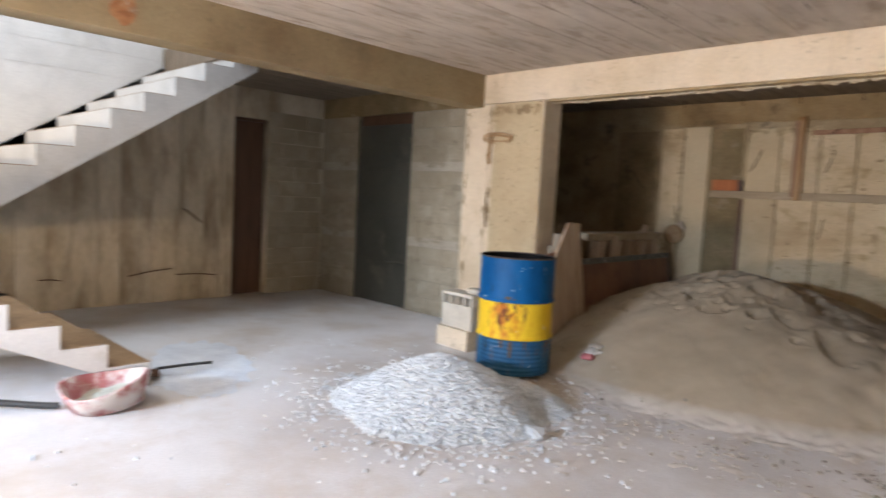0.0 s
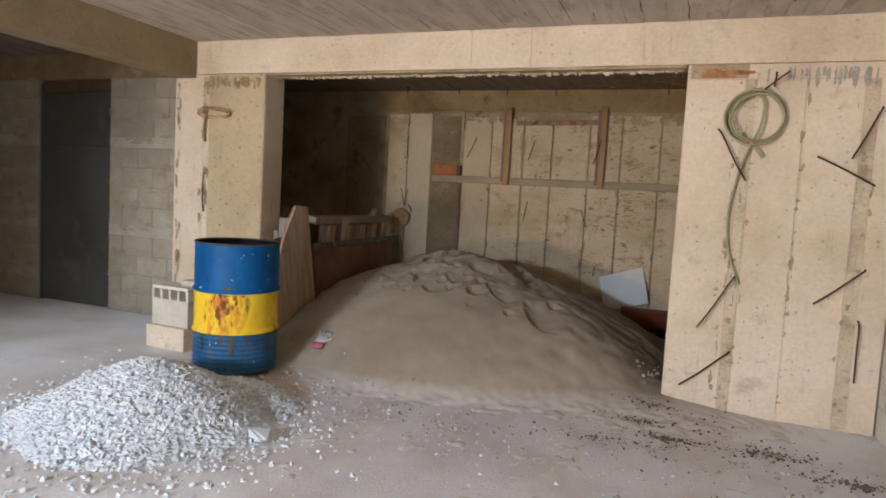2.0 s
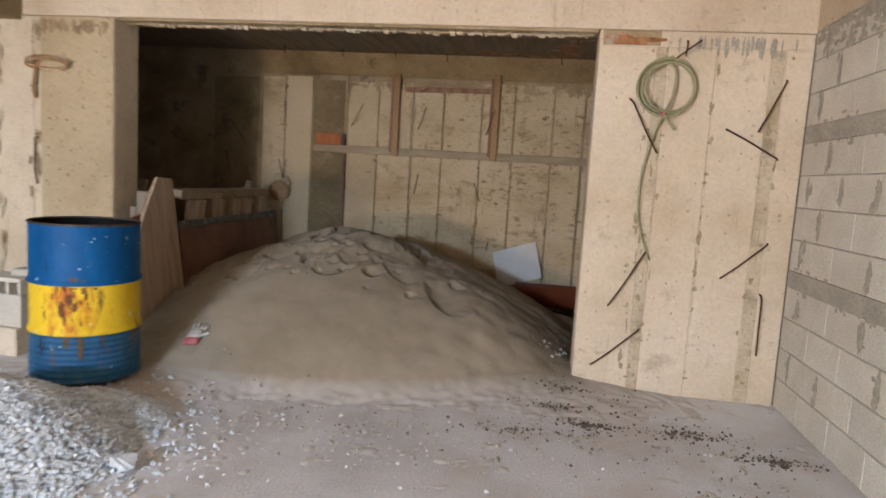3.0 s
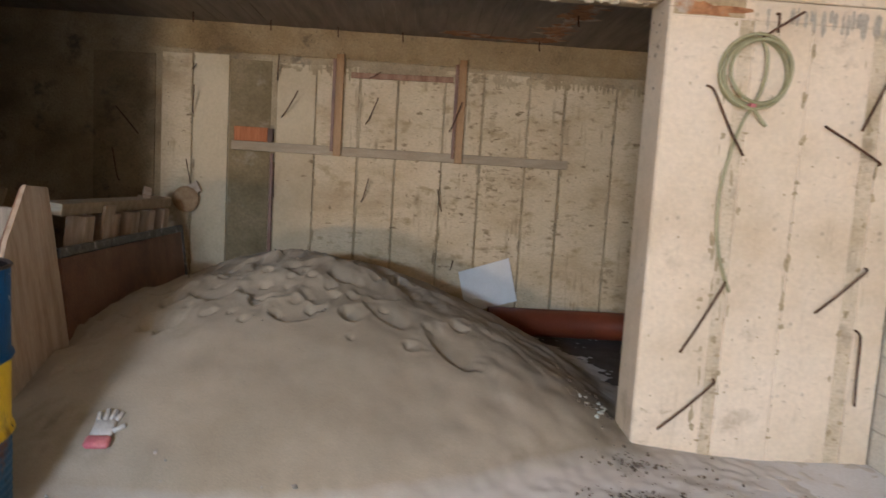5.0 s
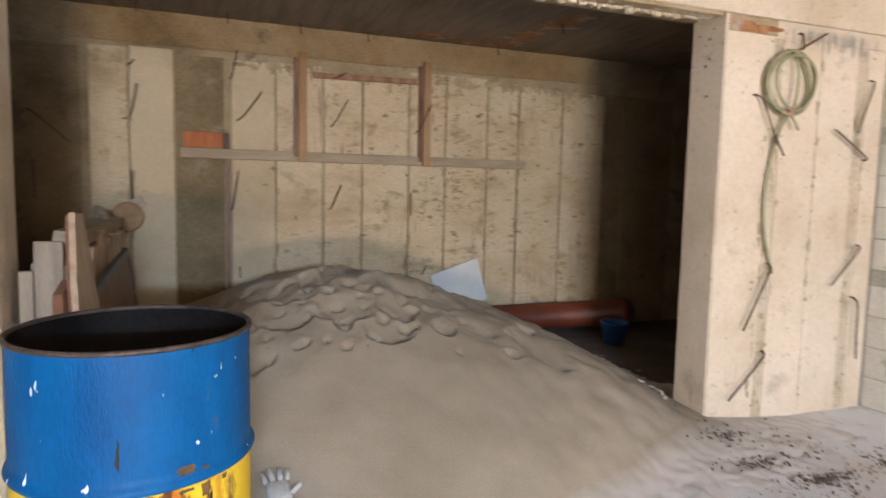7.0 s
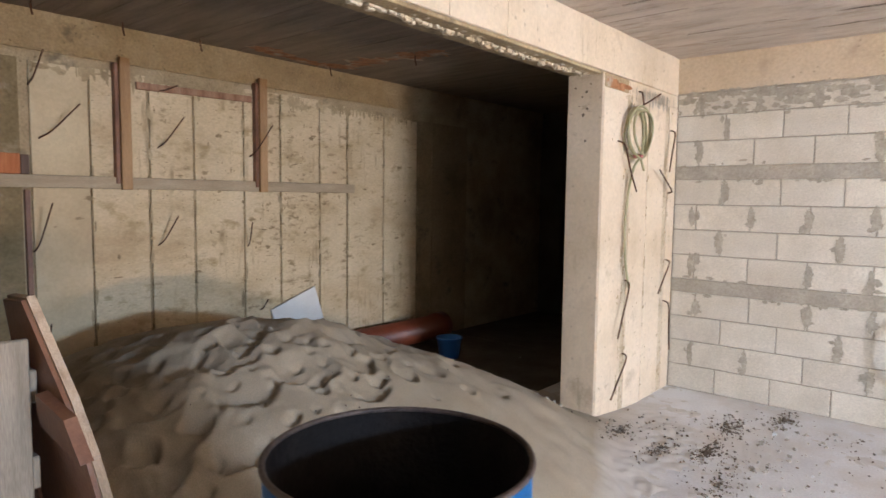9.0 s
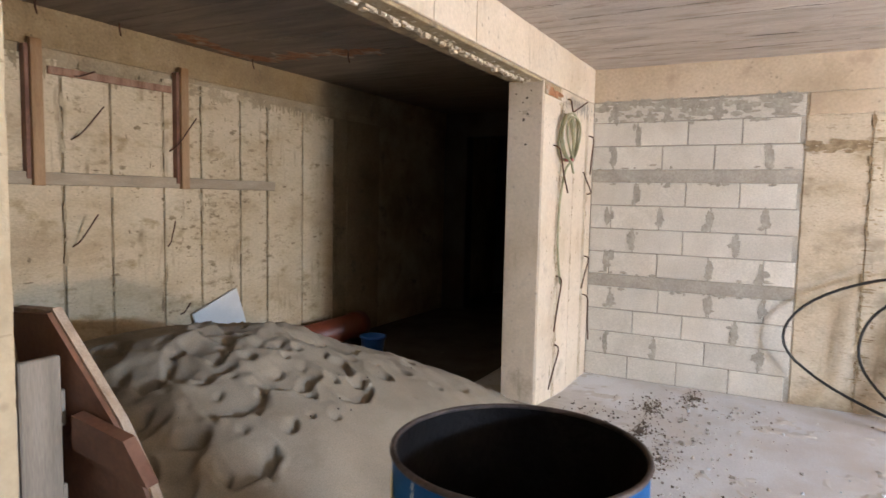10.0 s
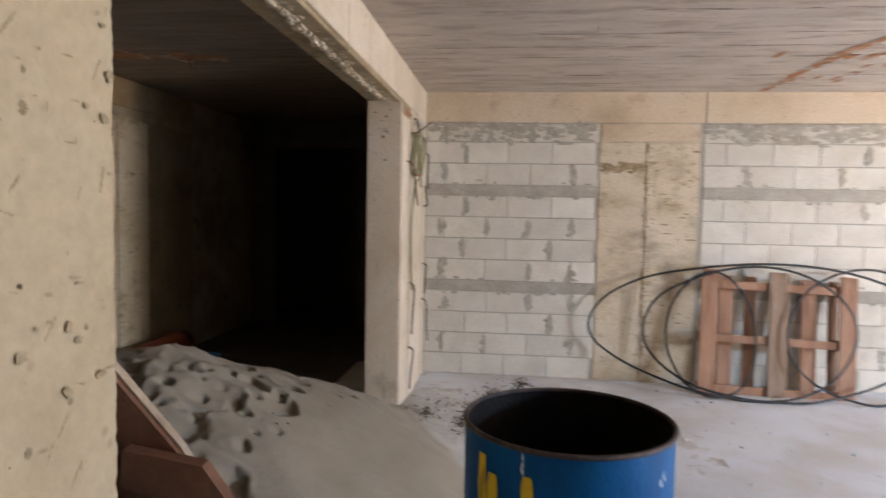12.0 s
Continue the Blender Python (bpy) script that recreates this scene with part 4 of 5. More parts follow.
tube(bm, spline([(1.12, -0.07, 1.85), (1.15, -0.08, 1.8), (1.2, -0.08, 1.74)], 6), 0.0085, 8)
part("short_end", bm, HOSE, hose, smooth=True)
bm = bmesh.new()
box(bm, 1.105, 1.135, -0.1, -0.03, 1.825, 1.845, 0.004)
part("tie", bm, GLOVE_R, hose, "red binding tie")

# ---- on the left pier ----
bm = bmesh.new()
pts = [(-3.26 + 0.17 * math.cos(a), -0.05 - 0.05 * math.sin(a), 2.0 + 0.035 * math.sin(a)) for a in (2 * math.pi * i / 30 for i in range(30))]
tube(bm, pts, 0.007, 6, True)
tube(bm, [(p[0] + 0.01, p[1] - 0.008, p[2] + 0.02) for p in pts], 0.007, 6, True)
tube(bm, spline([(-3.36, 0.0, 2.06), (-3.37, -0.03, 1.95), (-3.38, -0.035, 1.82), (-3.375, -0.02, 1.76)], 6), 0.012, 6)
ob = tagged(new("wire_loop", finish("wire_loop", bm, BATTEN, True)), "loop of brown wire hanging on the pitted pier", "wire")
rebar([(-3.38, 0.01, 1.46), (-3.38, -0.02, 1.46), (-3.39, -0.02, 1.25), (-3.37, -0.02, 1.12)])
def holed_face(x0, x1, z0, z1, y, step, count, seed):
    """A cast face with scattered air holes, scratches and a slightly uneven skin."""
    r = random.Random(seed)
    holes = [(r.uniform(x0 + 0.03, x1 - 0.03), r.uniform(z0, z1), r.choice((0.004, 0.004, 0.005, 0.006, 0.008)), r.uniform(0.01, 0.02)) for k in range(count)]
    nx, nz = round((x1 - x0) / step), round((z1 - z0) / step)
    dep = np.zeros((nz + 1, nx + 1))
    X, Z = np.meshgrid(np.linspace(x0, x1, nx + 1), np.linspace(z0, z1, nz + 1))
    for hx, hz, hr, d in holes:
        q = ((X - hx) ** 2 + ((Z - hz) * r.uniform(0.7, 1.1)) ** 2) / hr ** 2
        dep = np.maximum(dep, d * np.exp(-q ** 3))
    for k in range(80):
        hx, hz, l, a = r.uniform(x0, x1), r.uniform(z0, z1), r.uniform(0.006, 0.035), r.choice((0.9, 1.1, -0.3, r.uniform(-1.6, 1.6)))
        u, v = (X - hx) * math.cos(a) + (Z - hz) * math.sin(a), (Z - hz) * math.cos(a) - (X - hx) * math.sin(a)
        dep = np.maximum(dep, r.uniform(0.001, 0.003) * np.exp(-(u / l) ** 4 - (v / 0.0026) ** 2))
    edge = np.minimum(1, np.minimum(X - x0, x1 - X) / 0.012)
    chip = np.array([[noise.noise(Vector((0, zz * 9, 5))) + 0.6 * noise.noise(Vector((0, zz * 41, 9))) for zz in Z[:, 0]]]).T
    dep += (1 - np.clip(edge, 0, 1)) * np.clip(0.002 + 0.006 * chip, 0, 1)
    verts = np.stack([X, y + dep, Z], -1).reshape(-1, 3).tolist()
    faces = [(j * (nx + 1) + i, j * (nx + 1) + i + 1, (j + 1) * (nx + 1) + i + 1, (j + 1) * (nx + 1) + i) for j in range(nz) for i in range(nx)]
    me = bpy.data.meshes.new("cast_face")
    me.from_pydata(verts, [], faces)
    me.materials.append(JAMB_FACE)
    me.materials.append(HOLE)
    me.materials.append(SCRATCH)
    flat = dep.reshape(-1)
    for p in me.polygons:
        p.use_smooth = True
        if min(flat[k] for k in p.vertices) > 0.0045 and edge.reshape(-1)[p.vertices[0]] >= 1:
            p.material_index = 1
        elif sum(flat[k] for k in p.vertices) > 0.0042 and edge.reshape(-1)[p.vertices[0]] >= 1:
            p.material_index = 2
    return me

face = new("cast_panel", holed_face(-3.34, JL - 0.001, 0.0, 2.355, -0.012, 0.0035, 48, 12))
face.parent = pier_l
box_part("cast_panel", (-3.735, -3.41, -0.004, 0.001, 0.0, 2.355), PIER, pier_l, 0.003)

# ---- lintel: pour joints and a crumbled lip under it ----
for x0, x1 in ((-3.49, -0.868), (-0.86, -0.402), (-0.394, 1.99)):
    box_part("cast_panel", (x0, x1, -0.005, 0.001, BEAM + 0.002, CEIL - 0.004), PIER, lintel, 0.002)
rng = random.Random(21)
box_part("soffit_strip", (JL + 0.01, JR - 0.01, 0.012, 0.1, BEAM - 0.02, BEAM + 0.002), ROUGH, lintel, 0.004)
box_part("soffit_strip", (JL + 0.01, JR - 0.01, 0.15, 0.25, BEAM - 0.012, BEAM + 0.002), ROUGH, lintel, 0.004)
bm = bmesh.new()
for lane, deep in ((0.12, 0.034), (0.128, 0.026), (0.108, 0.02), (0.07, 0.012)):
    x = JL + 0.02
    while x < JR - 0.05:
        w = rng.uniform(0.012, 0.05)
        y = lane + rng.uniform(-0.012, 0.012)
        box(bm, x, x + w, y - rng.uniform(0.006, 0.02), y + rng.uniform(0.006, 0.02), BEAM - 0.012 - rng.uniform(0.2, 1) * deep, BEAM + 0.003, 0.004)
        x += w * rng.uniform(0.7, 1.9)
part("crumbled_lip", bm, COLUMN, lintel, "ragged crumbs of pale concrete")

# ---- back wall: cast panels, shuttering boards left in place, tie wires ----
for x0, x1, z1 in ((-3.4, -2.86, 2.36), (-2.8, -2.535, 2.38), (-2.525, -2.215, 2.39), (-1.79, -1.45, 2.35), (-1.44, -1.065, 2.36),
                   (-1.045, -0.725, 2.32), (-0.71, -0.3, 2.32), (-0.29, 0.045, 2.38), (0.06, 0.46, 2.38), (0.475, 0.78, 2.36), (0.8, 1.255, 2.34),
                   (1.27, 1.74, 2.33), (1.755, 1.99, 2.33), (2.0, 2.6, 2.33)):
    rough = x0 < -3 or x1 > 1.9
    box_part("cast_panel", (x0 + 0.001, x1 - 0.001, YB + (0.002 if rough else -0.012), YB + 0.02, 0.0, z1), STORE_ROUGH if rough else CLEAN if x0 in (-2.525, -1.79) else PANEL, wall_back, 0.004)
shelf = thing("shuttering_board", pose(0, 0, 0), "dusty shuttering board still fixed along the back wall", "board")
box_part("board", (-2.17, 0.85, YB - 0.05, YB - 0.012, 1.565, 1.645), WOOD_GREY, shelf, 0.004)
for x, z1 in ((-1.255, 2.45), (-0.17, 2.47)):
    b = thing("upright_batten", pose(x, YB - 0.05, 1.6), "reddish upright shuttering batten fixed to the back wall", "board", "upright battens")
    box_part("batten", (-0.015, 0.055, -0.03, 0.0, -0.04, z1 - 1.6), BATTEN, b, 0.003)
    box_part("batten", (-0.045, -0.017, -0.012, 0.037, 0.0, z1 - 1.64), PLY, b, 0.003)
b = thing("cross_batten", pose(-0.72, YB - 0.013, 2.29, 0, -1.0, 0), "thin brown batten between the uprights", "board")
box_part("batten", (-0.42, 0.49, -0.02, 0.0, -0.025, 0.025), PALLET_WOOD, b, 0.003)
b = thing("clay_brick", pose(-1.98, YB - 0.03, 1.647), "orange hollow clay brick on the ledge of the back wall", "brick")
box_part("body", (-0.17, 0.12, -0.015, 0.04, 0, 0.125), BRICK, b, 0.004)
box_part("end", (0.122, 0.17, -0.01, 0.04, 0, 0.12), BROWN_WOOD, b, 0.004)
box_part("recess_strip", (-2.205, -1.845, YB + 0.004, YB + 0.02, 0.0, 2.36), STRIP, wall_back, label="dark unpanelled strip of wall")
box_part("form_strip", (-1.835, -1.805, YB - 0.02, YB + 0.02, 0.5, 1.55), PLY, wall_back, 0.003, label="thin red-brown shuttering strip")
for x0, z0, x1, z1 in ((-1.74, 1.87, -1.57, 2.09), (-0.99, 1.86, -0.88, 2.08), (-2.52, 1.86, -2.46, 2.09), (-2.51, 1.19, -2.51, 1.45), (-3.19, 1.87, -2.89, 1.64),
                       (-3.16, 1.23, -3.13, 1.51), (-1.79, 1.16, -1.75, 1.47), (-1.0, 1.16, -0.93, 1.38), (-0.27, 1.12, -0.32, 1.32), (-0.24, 1.84, -0.15, 2.09),
                       (-0.98, 2.26, -0.88, 2.31), (-1.73, 0.6, -1.74, 0.7), (-0.16, 0.58, -0.14, 0.68), (-1.79, 2.2, -1.75, 2.4), (-2.53, 2.24, -2.48, 2.28)):
    rebar([(x0, YB, z0), (x0, YB - 0.025, z0 + 0.01), (x0 + 0.3 * (x1 - x0), YB - 0.03 - 0.2 * math.hypot(x1 - x0, z1 - z0), z0 + 0.25 * (z1 - z0)), (x1, YB - 0.04 - 0.6 * math.hypot(x1 - x0, z1 - z0), z1)], 0.005, "black tie wire sticking out of the back wall")
for x, y in ((-2.44, 2.33), (-1.82, 2.42), (-1.26, 2.5), (-0.7, 2.52), (0.5, 2.5), (0.62, 1.6)):
    rebar([(x, y, CEIL + 0.02), (x, y, CEIL - 0.03), (x + 0.005, y - 0.01, CEIL - 0.075)], 0.006, "short iron pin hanging from the ceiling")

def patch(bm, o, u, v, ru, rv, seed, n=16, jag=0.35):
    """A thin ragged patch lying at o in the plane of u and v."""
    r = random.Random(seed)
    o, u, v = Vector(o), Vector(u), Vector(v)
    ring = []
    for k in range(n):
        a = 2 * math.pi * k / n
        s = 1 + r.uniform(-jag, jag)
        ring.append(bm.verts.new(o + u * (ru * s * math.cos(a)) + v * (rv * s * math.sin(a))))
    bm.faces.new(ring)

bm = bmesh.new()
rng = random.Random(5)
run = spline([(-0.25, 2.4, 0), (0.28, 2.5, 0), (0.55, 2.4, 0), (0.56, 2.0, 0), (0.66, 1.4, 0)], 10)
for k, p in enumerate(run):
    patch(bm, (p.x, p.y, CEIL + 0.0085 - 0.00005 * k), (1, 0, 0), (0, 1, 0), rng.uniform(0.03, 0.16), rng.uniform(0.02, 0.085), k, 22, 0.45)
run = spline([(1.9, -2.98, 0), (1.3, -2.98, 0), (0.85, -3.0, 0), (0.4, -3.03, 0), (-0.2, -3.2, 0)], 16)
for k, p in enumerate(run):
    patch(bm, (p.x, p.y, CEIL - 0.0012 - 0.00003 * k), (1, 0, 0), (0, 1, 0), rng.uniform(0.02, 0.08), rng.uniform(0.015, 0.05), k)
for k in range(26):
    patch(bm, (rng.uniform(0.2, 1.5), -3.3 + rng.gauss(0, 0.25), CEIL - 0.0032 - 0.00003 * k), (1, 0, 0), (0, 1, 0), rng.uniform(0.02, 0.1), rng.uniform(0.01, 0.04), 50 + k)
ob = structure("ceiling_rust", bm, RUST_STAIN, "orange rust blooms and exposed wire on the ceiling", "stain")
bm = bmesh.new()
rng = random.Random(90)
for x, low in ((0.4, 0.004), (0.69, 0.003), (0.1, 0.003), (-0.35, 0.003), (-1.15, 0.003), (1.3, 0.002), (1.62, 0.002)):
    y = -4.6
    while y < -0.1:
        l = rng.uniform(0.05, 0.45)
        w = rng.uniform(0.004, 0.012)
        box(bm, x - w + rng.uniform(-0.004, 0.004), x + w, y, min(y + l, -0.06), CEIL - rng.uniform(0.001, low), CEIL + 0.003, 0.0008)
        y += l + rng.choice((0.02, 0.1, 0.3))
ob = structure("ceiling_seam", bm, SLAB, "ridges of leaked concrete between ceiling boards", "ceiling")
bm = bmesh.new()
for x in (0.378, 0.665, 0.07, -0.38, -1.18, 1.27, 1.6):
    for k in range(26):
        y, l = rng.uniform(-4.6, -0.1), rng.uniform(0.02, 0.16)
        patch(bm, (x + rng.gauss(0, 0.006), y, CEIL - 0.0006 - 0.00002 * k), (1, 0, 0), (0, 1, 0), rng.uniform(0.002, 0.006), l, 900 + k, 12, 0.4)
structure("ceiling_gaps", bm, HOLE, "dark broken gaps between the ceiling board marks", "stain")
bm = bmesh.new()
patch(bm, (-3.498, -3.47, 2.47), (0, 1, 0), (0, 0, 1), 0.085, 0.11, 4, 14, 0.25)
patch(bm, (0.9, -0.0085, 2.3), (1, 0, 0), (0, 0, 1), 0.17, 0.03, 6, 18, 0.5)
patch(bm, (0.79, -0.0088, 2.31), (1, 0, 0), (0, 0, 1), 0.07, 0.035, 9, 14, 0.3)
structure("brick_patch", bm, RUST_STAIN, "exposed orange brick patches on the concrete", "stain")

bm = bmesh.new()
rng = random.Random(61)
for k in range(30):
    x = rng.choice((rng.uniform(1.1, 1.97), rng.gauss(1.62, 0.12)))
    l = rng.uniform(0.02, 0.07)
    patch(bm, (min(x, 1.97), -0.0085 - 0.0001 * k, 2.33 - l), (1, 0, 0), (0, 0, 1), rng.uniform(0.004, 0.014), l, 200 + k, 12, 0.4)
structure("cement_drips", bm, MORTAR, "grey cement drips under the lintel joint", "stain")

# flat dark patches painted as shaded holes in the jamb
bm = bmesh.new()
for k, (y, z, r) in enumerate(((0.12, 2.24, 0.018), (0.15, 2.21, 0.011), (0.11, 2.13, 0.016), (0.14, 2.09, 0.02), (0.17, 2.15, 0.009), (0.12, 1.92, 0.015), (0.09, 2.29, 0.012), (0.2, 2.27, 0.013))):
    patch(bm, (JR - 0.0015 - 0.0002 * k, y, z), (0, 1, 0), (0, 0, 1), r * 0.6, r * 0.5, 300 + k, 12, 0.35)
structure("jamb_holes", bm, DEBRIS, "dark broken tie holes in the pier jamb", "holes")

# ---- on and behind the sand ----
sh = thing("foam_sheet", pose(0.19, YB - 0.075, 0.48, -6, -14, 0), "white foam sheet leaning on the back wall in the sand", "sheet")
bm = bmesh.new()
a = [(-0.24, -0.22), (0.24, -0.2), (0.24, 0.2), (-0.24, 0.16)]
va = [bm.verts.new((x, 0, z)) for x, z in a]
vb = [bm.verts.new((x, 0.02, z)) for x, z in a]
bm.faces.new(va)
bm.faces.new(vb[::-1])
for k in range(4):
    bm.faces.new((va[k], va[(k + 1) % 4], vb[(k + 1) % 4], vb[k]))
part("panel", bm, SHEET, sh)
pipe = thing("drain_pipe", pose(1.3, 2.42, 0.175, 0, 90, 0), "orange plastic drain pipe lying along the back wall", "pipe")
bm = bmesh.new()
lathe(bm, [(0.118, -1.1), (0.125, -1.1), (0.125, 0.5), (0.14, 0.51), (0.14, 0.66), (0.128, 0.66), (0.118, 0.6), (0.118, -1.1)], 32)
part("tube", bm, PIPE, pipe, smooth=True)
bucket = thing("blue_bucket", pose(1.45, 1.9, 0.0), "small blue plastic bucket on the dark floor", "bucket")
bm = bmesh.new()
lathe(bm, [(0.001, 0.004), (0.09, 0.0), (0.12, 0.19), (0.128, 0.19), (0.128, 0.205), (0.114, 0.205), (0.086, 0.012), (0.001, 0.012)], 28)
part("body", bm, BLUE_PLASTIC, bucket, smooth=True)

def ground_at(x, y):
    return max(0.0, sand_top(x, y))

glove = thing("work_glove", pose(-1.77, -0.53, ground_at(-1.77, -0.53) + 0.012, 24, 0, 5), "dirty white knitted work glove with red rubber cuff", "glove")
bm = bmesh.new()
box(bm, -0.045, 0.045, -0.03, 0.07, -0.012, 0.016, 0.012)
for k, (x, l, t) in enumerate(((-0.036, 0.06, 12), (-0.012, 0.075, 3), (0.013, 0.07, -5), (0.037, 0.055, -14))):
    box(bm, -0.011, 0.011, 0, l, -0.01, 0.012, 0.008, pose(x, 0.06, 0.002 * k, 0, 0, t))
box(bm, -0.011, 0.011, 0, 0.06, -0.01, 0.012, 0.008, pose(0.04, 0.0, 0.004, 0, 0, -50))
part("body", bm, GLOVE_M, glove, smooth=True)
bm = bmesh.new()
box(bm, -0.05, 0.052, -0.09, -0.026, -0.014, 0.02, 0.012)
part("cuff", bm, GLOVE_R, glove, "red rubber cuff", smooth=True)

def litter(name, spots, mat, label, category, seed):
    me = stones(name, spots, seed)
    me.materials.clear()
    me.materials.append(mat)
    return tagged(new(name, me), label, category, kind="stuff")

rng = random.Random(8)
spots = []
for cx, cy, n, s in ((0.77, -0.73, 130, 0.11), (1.29, -0.72, 150, 0.16), (1.7, -0.95, 110, 0.14), (1.0, -0.4, 30, 0.3), (0.68, 0.3, 70, 0.14), (0.65, -0.22, 80, 0.13), (0.6, -0.5, 80, 0.14), (0.34, -0.93, 60, 0.16), (0.9, 0.55, 60, 0.2),
                    (0.6, -0.9, 40, 0.4), (1.4, -1.4, 30, 0.4), (1.6, -2.4, 20, 0.5), (-0.4, -1.1, 22, 0.4), (-1.0, 0.2, 12, 0.6)):
    for k in range(2 * n):
        x, y = rng.gauss(cx, s * rng.choice((0.35, 1, 1))), rng.gauss(cy, s * rng.choice((0.15, 0.3, 0.6)))
        if x < 1.95 and not (y > -0.03 and x > 0.68):
            spots.append((x, y, ground_at(x, y) + 0.002, rng.choice((0.002, 0.003, 0.004, 0.005, 0.007, 0.011))))
litter("dark_litter", spots, DEBRIS, "dark dry plant litter scattered on the floor and sand", "litter", 13)
spots = [(rng.gauss(0.62, 0.07), rng.gauss(0.32, 0.06), 0, 0) for k in range(14)]
spots = [(x, y, ground_at(x, y) + 0.01, rng.choice((0.008, 0.012, 0.016))) for x, y, *_ in spots]
litter("plaster_crumbs", spots, CEMENT, "greenish white crumbs on the sand slope", "litter", 17)

spots = []
for k in range(420):
    x = rng.uniform(-1.6, 1.7)
    y = -1.0 - 0.25 * math.cos(x * 1.1 + 0.3) + rng.gauss(0, 0.2)
    spots.append((x, y, ground_at(x, y) + 0.002, rng.choice((0.003, 0.004, 0.006, 0.008, 0.011, 0.017))))
litter("dry_clods", spots, CLOD, "grey clods and crumbs along the edge of the sand", "clods", 23)

# ---- basin and tools at the stair foot ----
basin = thing("mixing_basin", pose(-3.33, -3.6, 0.012, 8, -6, 20), "dented red rubber mixing basin with dried cement", "basin")
bm = bmesh.new()
lathe(bm, [(0.001, 0.02), (0.19, 0.02), (0.245, 0.15), (0.262, 0.152), (0.262, 0.14), (0.205, 0.0), (0.001, 0.0)], 36)
for v in bm.verts:
    a = math.atan2(v.co.y, v.co.x)
    v.co.x *= 1 + 0.05 * math.sin(2 * a + 1)
    v.co.y *= 1 - 0.07 * math.sin(2 * a)
    v.co.z *= 1 + 0.16 * math.sin(2 * a + 0.5)
part("body", bm, RED_RUBBER, basin, smooth=True)
bm = bmesh.new()
lathe(bm, [(0.001, 0.06), (0.1, 0.055), (0.16, 0.045), (0.2, 0.05)], 28)
for v in bm.verts:
    v.co.z += 0.02 * noise.noise(v.co * 14)
part("dried_cement", bm, CEMENT, basin, "dried pale cement", smooth=True)
tool = thing("shovel", pose(-3.72, -3.05, 0.03, 0, 0, 68), "old shovel with dark handle lying on the floor", "shovel")
bm = bmesh.new()
tube(bm, [(-0.1, 0, 0.03), (0.1, 0.005, 0.045), (0.28, 0, 0.055)], 0.011, 8)
part("handle", bm, BLACK, tool, smooth=True)
bm = bmesh.new()
box(bm, -0.32, -0.08, -0.1, 0.1, -0.004, 0.004, 0.003, pose(0, 0, 0.008, 0, -4, 0))
part("blade", bm, RUST, tool, "rusty blade")
spade = thing("black_crowbar", pose(-3.5, -4.05, 0.02, 0, 0, 60), "black iron bar lying by the stair", "tool")
bm = bmesh.new()
tube(bm, spline([(-0.5, 0, 0.07), (-0.2, 0.01, 0.05), (0.1, 0, 0.02), (0.22, 0, 0.012)], 6), 0.02, 8)
part("bar", bm, BLACK, spade, smooth=True)
bm = bmesh.new()
patch(bm, (-3.86, -2.76, 0.004), (0.93, -0.36, 0), (0.36, 0.93, 0), 0.82, 0.36, 3, 48, 0.13)
patch(bm, (-3.4, -2.95, 0.006), (0.93, -0.36, 0), (0.36, 0.93, 0), 0.3, 0.2, 8, 40, 0.2)
structure("lime_spill", bm, LIME, "pale bluish lime dust spilled on the floor", "spill")

# ---- stair bay wall: stained boards and wires ----
y = -3.6
rng = random.Random(31)
while y < -1.08:
    w = min(rng.uniform(0.2, 0.42), -1.06 - y)
    box_part("cast_panel", (XL - 0.002, XL + rng.uniform(0.004, 0.012), y + 0.004, y + w - 0.008, 0, 2.6), STREAKED, wall_left, 0.003)
    y += w
for y0, z0, y1, z1 in ((-1.7, 1.1, -1.5, 0.95), (-2.3, 0.33, -1.85, 0.4), (-1.76, 0.32, -1.3, 0.3), (-3.19, 0.33, -3.0, 0.32)):
    rebar([(XL, y0, z0), (XL + 0.03, y0 + 0.01, z0), (XL + 0.06, (y0 + y1) / 2, (z0 + z1) / 2 + 0.01), (XL + 0.07, y1, z1)], 0.007, "bent black iron sticking out of the stained wall")

# ---- block walls ----
BLOCK_MESHES = {}
def block_mesh(w, h, mat):
    key = (round(w, 3), round(h, 3), mat.name)
    if key not in BLOCK_MESHES:
        bm = bmesh.new()
        box(bm, 0, w, -0.012, 0.01, 0, h, 0.0035)
        BLOCK_MESHES[key] = finish("block", bm, mat)
    return BLOCK_MESHES[key]

def courses(wall, place, length, rows, mat, seed, flip=0):
    """Running-bond blocks along a wall; place(u, z) gives the pose of a block's lower corner."""
    rng = random.Random(seed)
    joints = []
    for n, (z, h) in enumerate(rows):
        u = (0.0 if (n + flip + (n < 4)) % 2 else -0.2) - rng.uniform(0.0, 0.03)
        while u < length - 0.01:
            a, b = max(u, 0.0), min(u + 0.4, length)
            if b - a > 0.05:
                ob = new("block", block_mesh(b - a - 0.008, h - 0.008, mat))
                ob.parent = wall
                ob.matrix_basis = place(a + 0.004, z + 0.004) @ pose(0, rng.uniform(-0.0015, 0.0015), 0, 0, 0, rng.uniform(-0.2, 0.2))
                if b < length - 0.05:
                    joints.append((b, z + h / 2))
            u += 0.4
    return joints

ROWS = [(0.2 * i, 0.2) for i in range(4)] + [(0.9 + 0.2 * i, 0.2) for i in range(4)] + [(1.8 + 0.2 * i, 0.2) for i in range(2)]
ROWS_TOP = ROWS + [(2.2, 0.17)]
right = lambda y0: (lambda u, z: pose(XR + 0.01, y0 - u, z, 0, 0, -90))
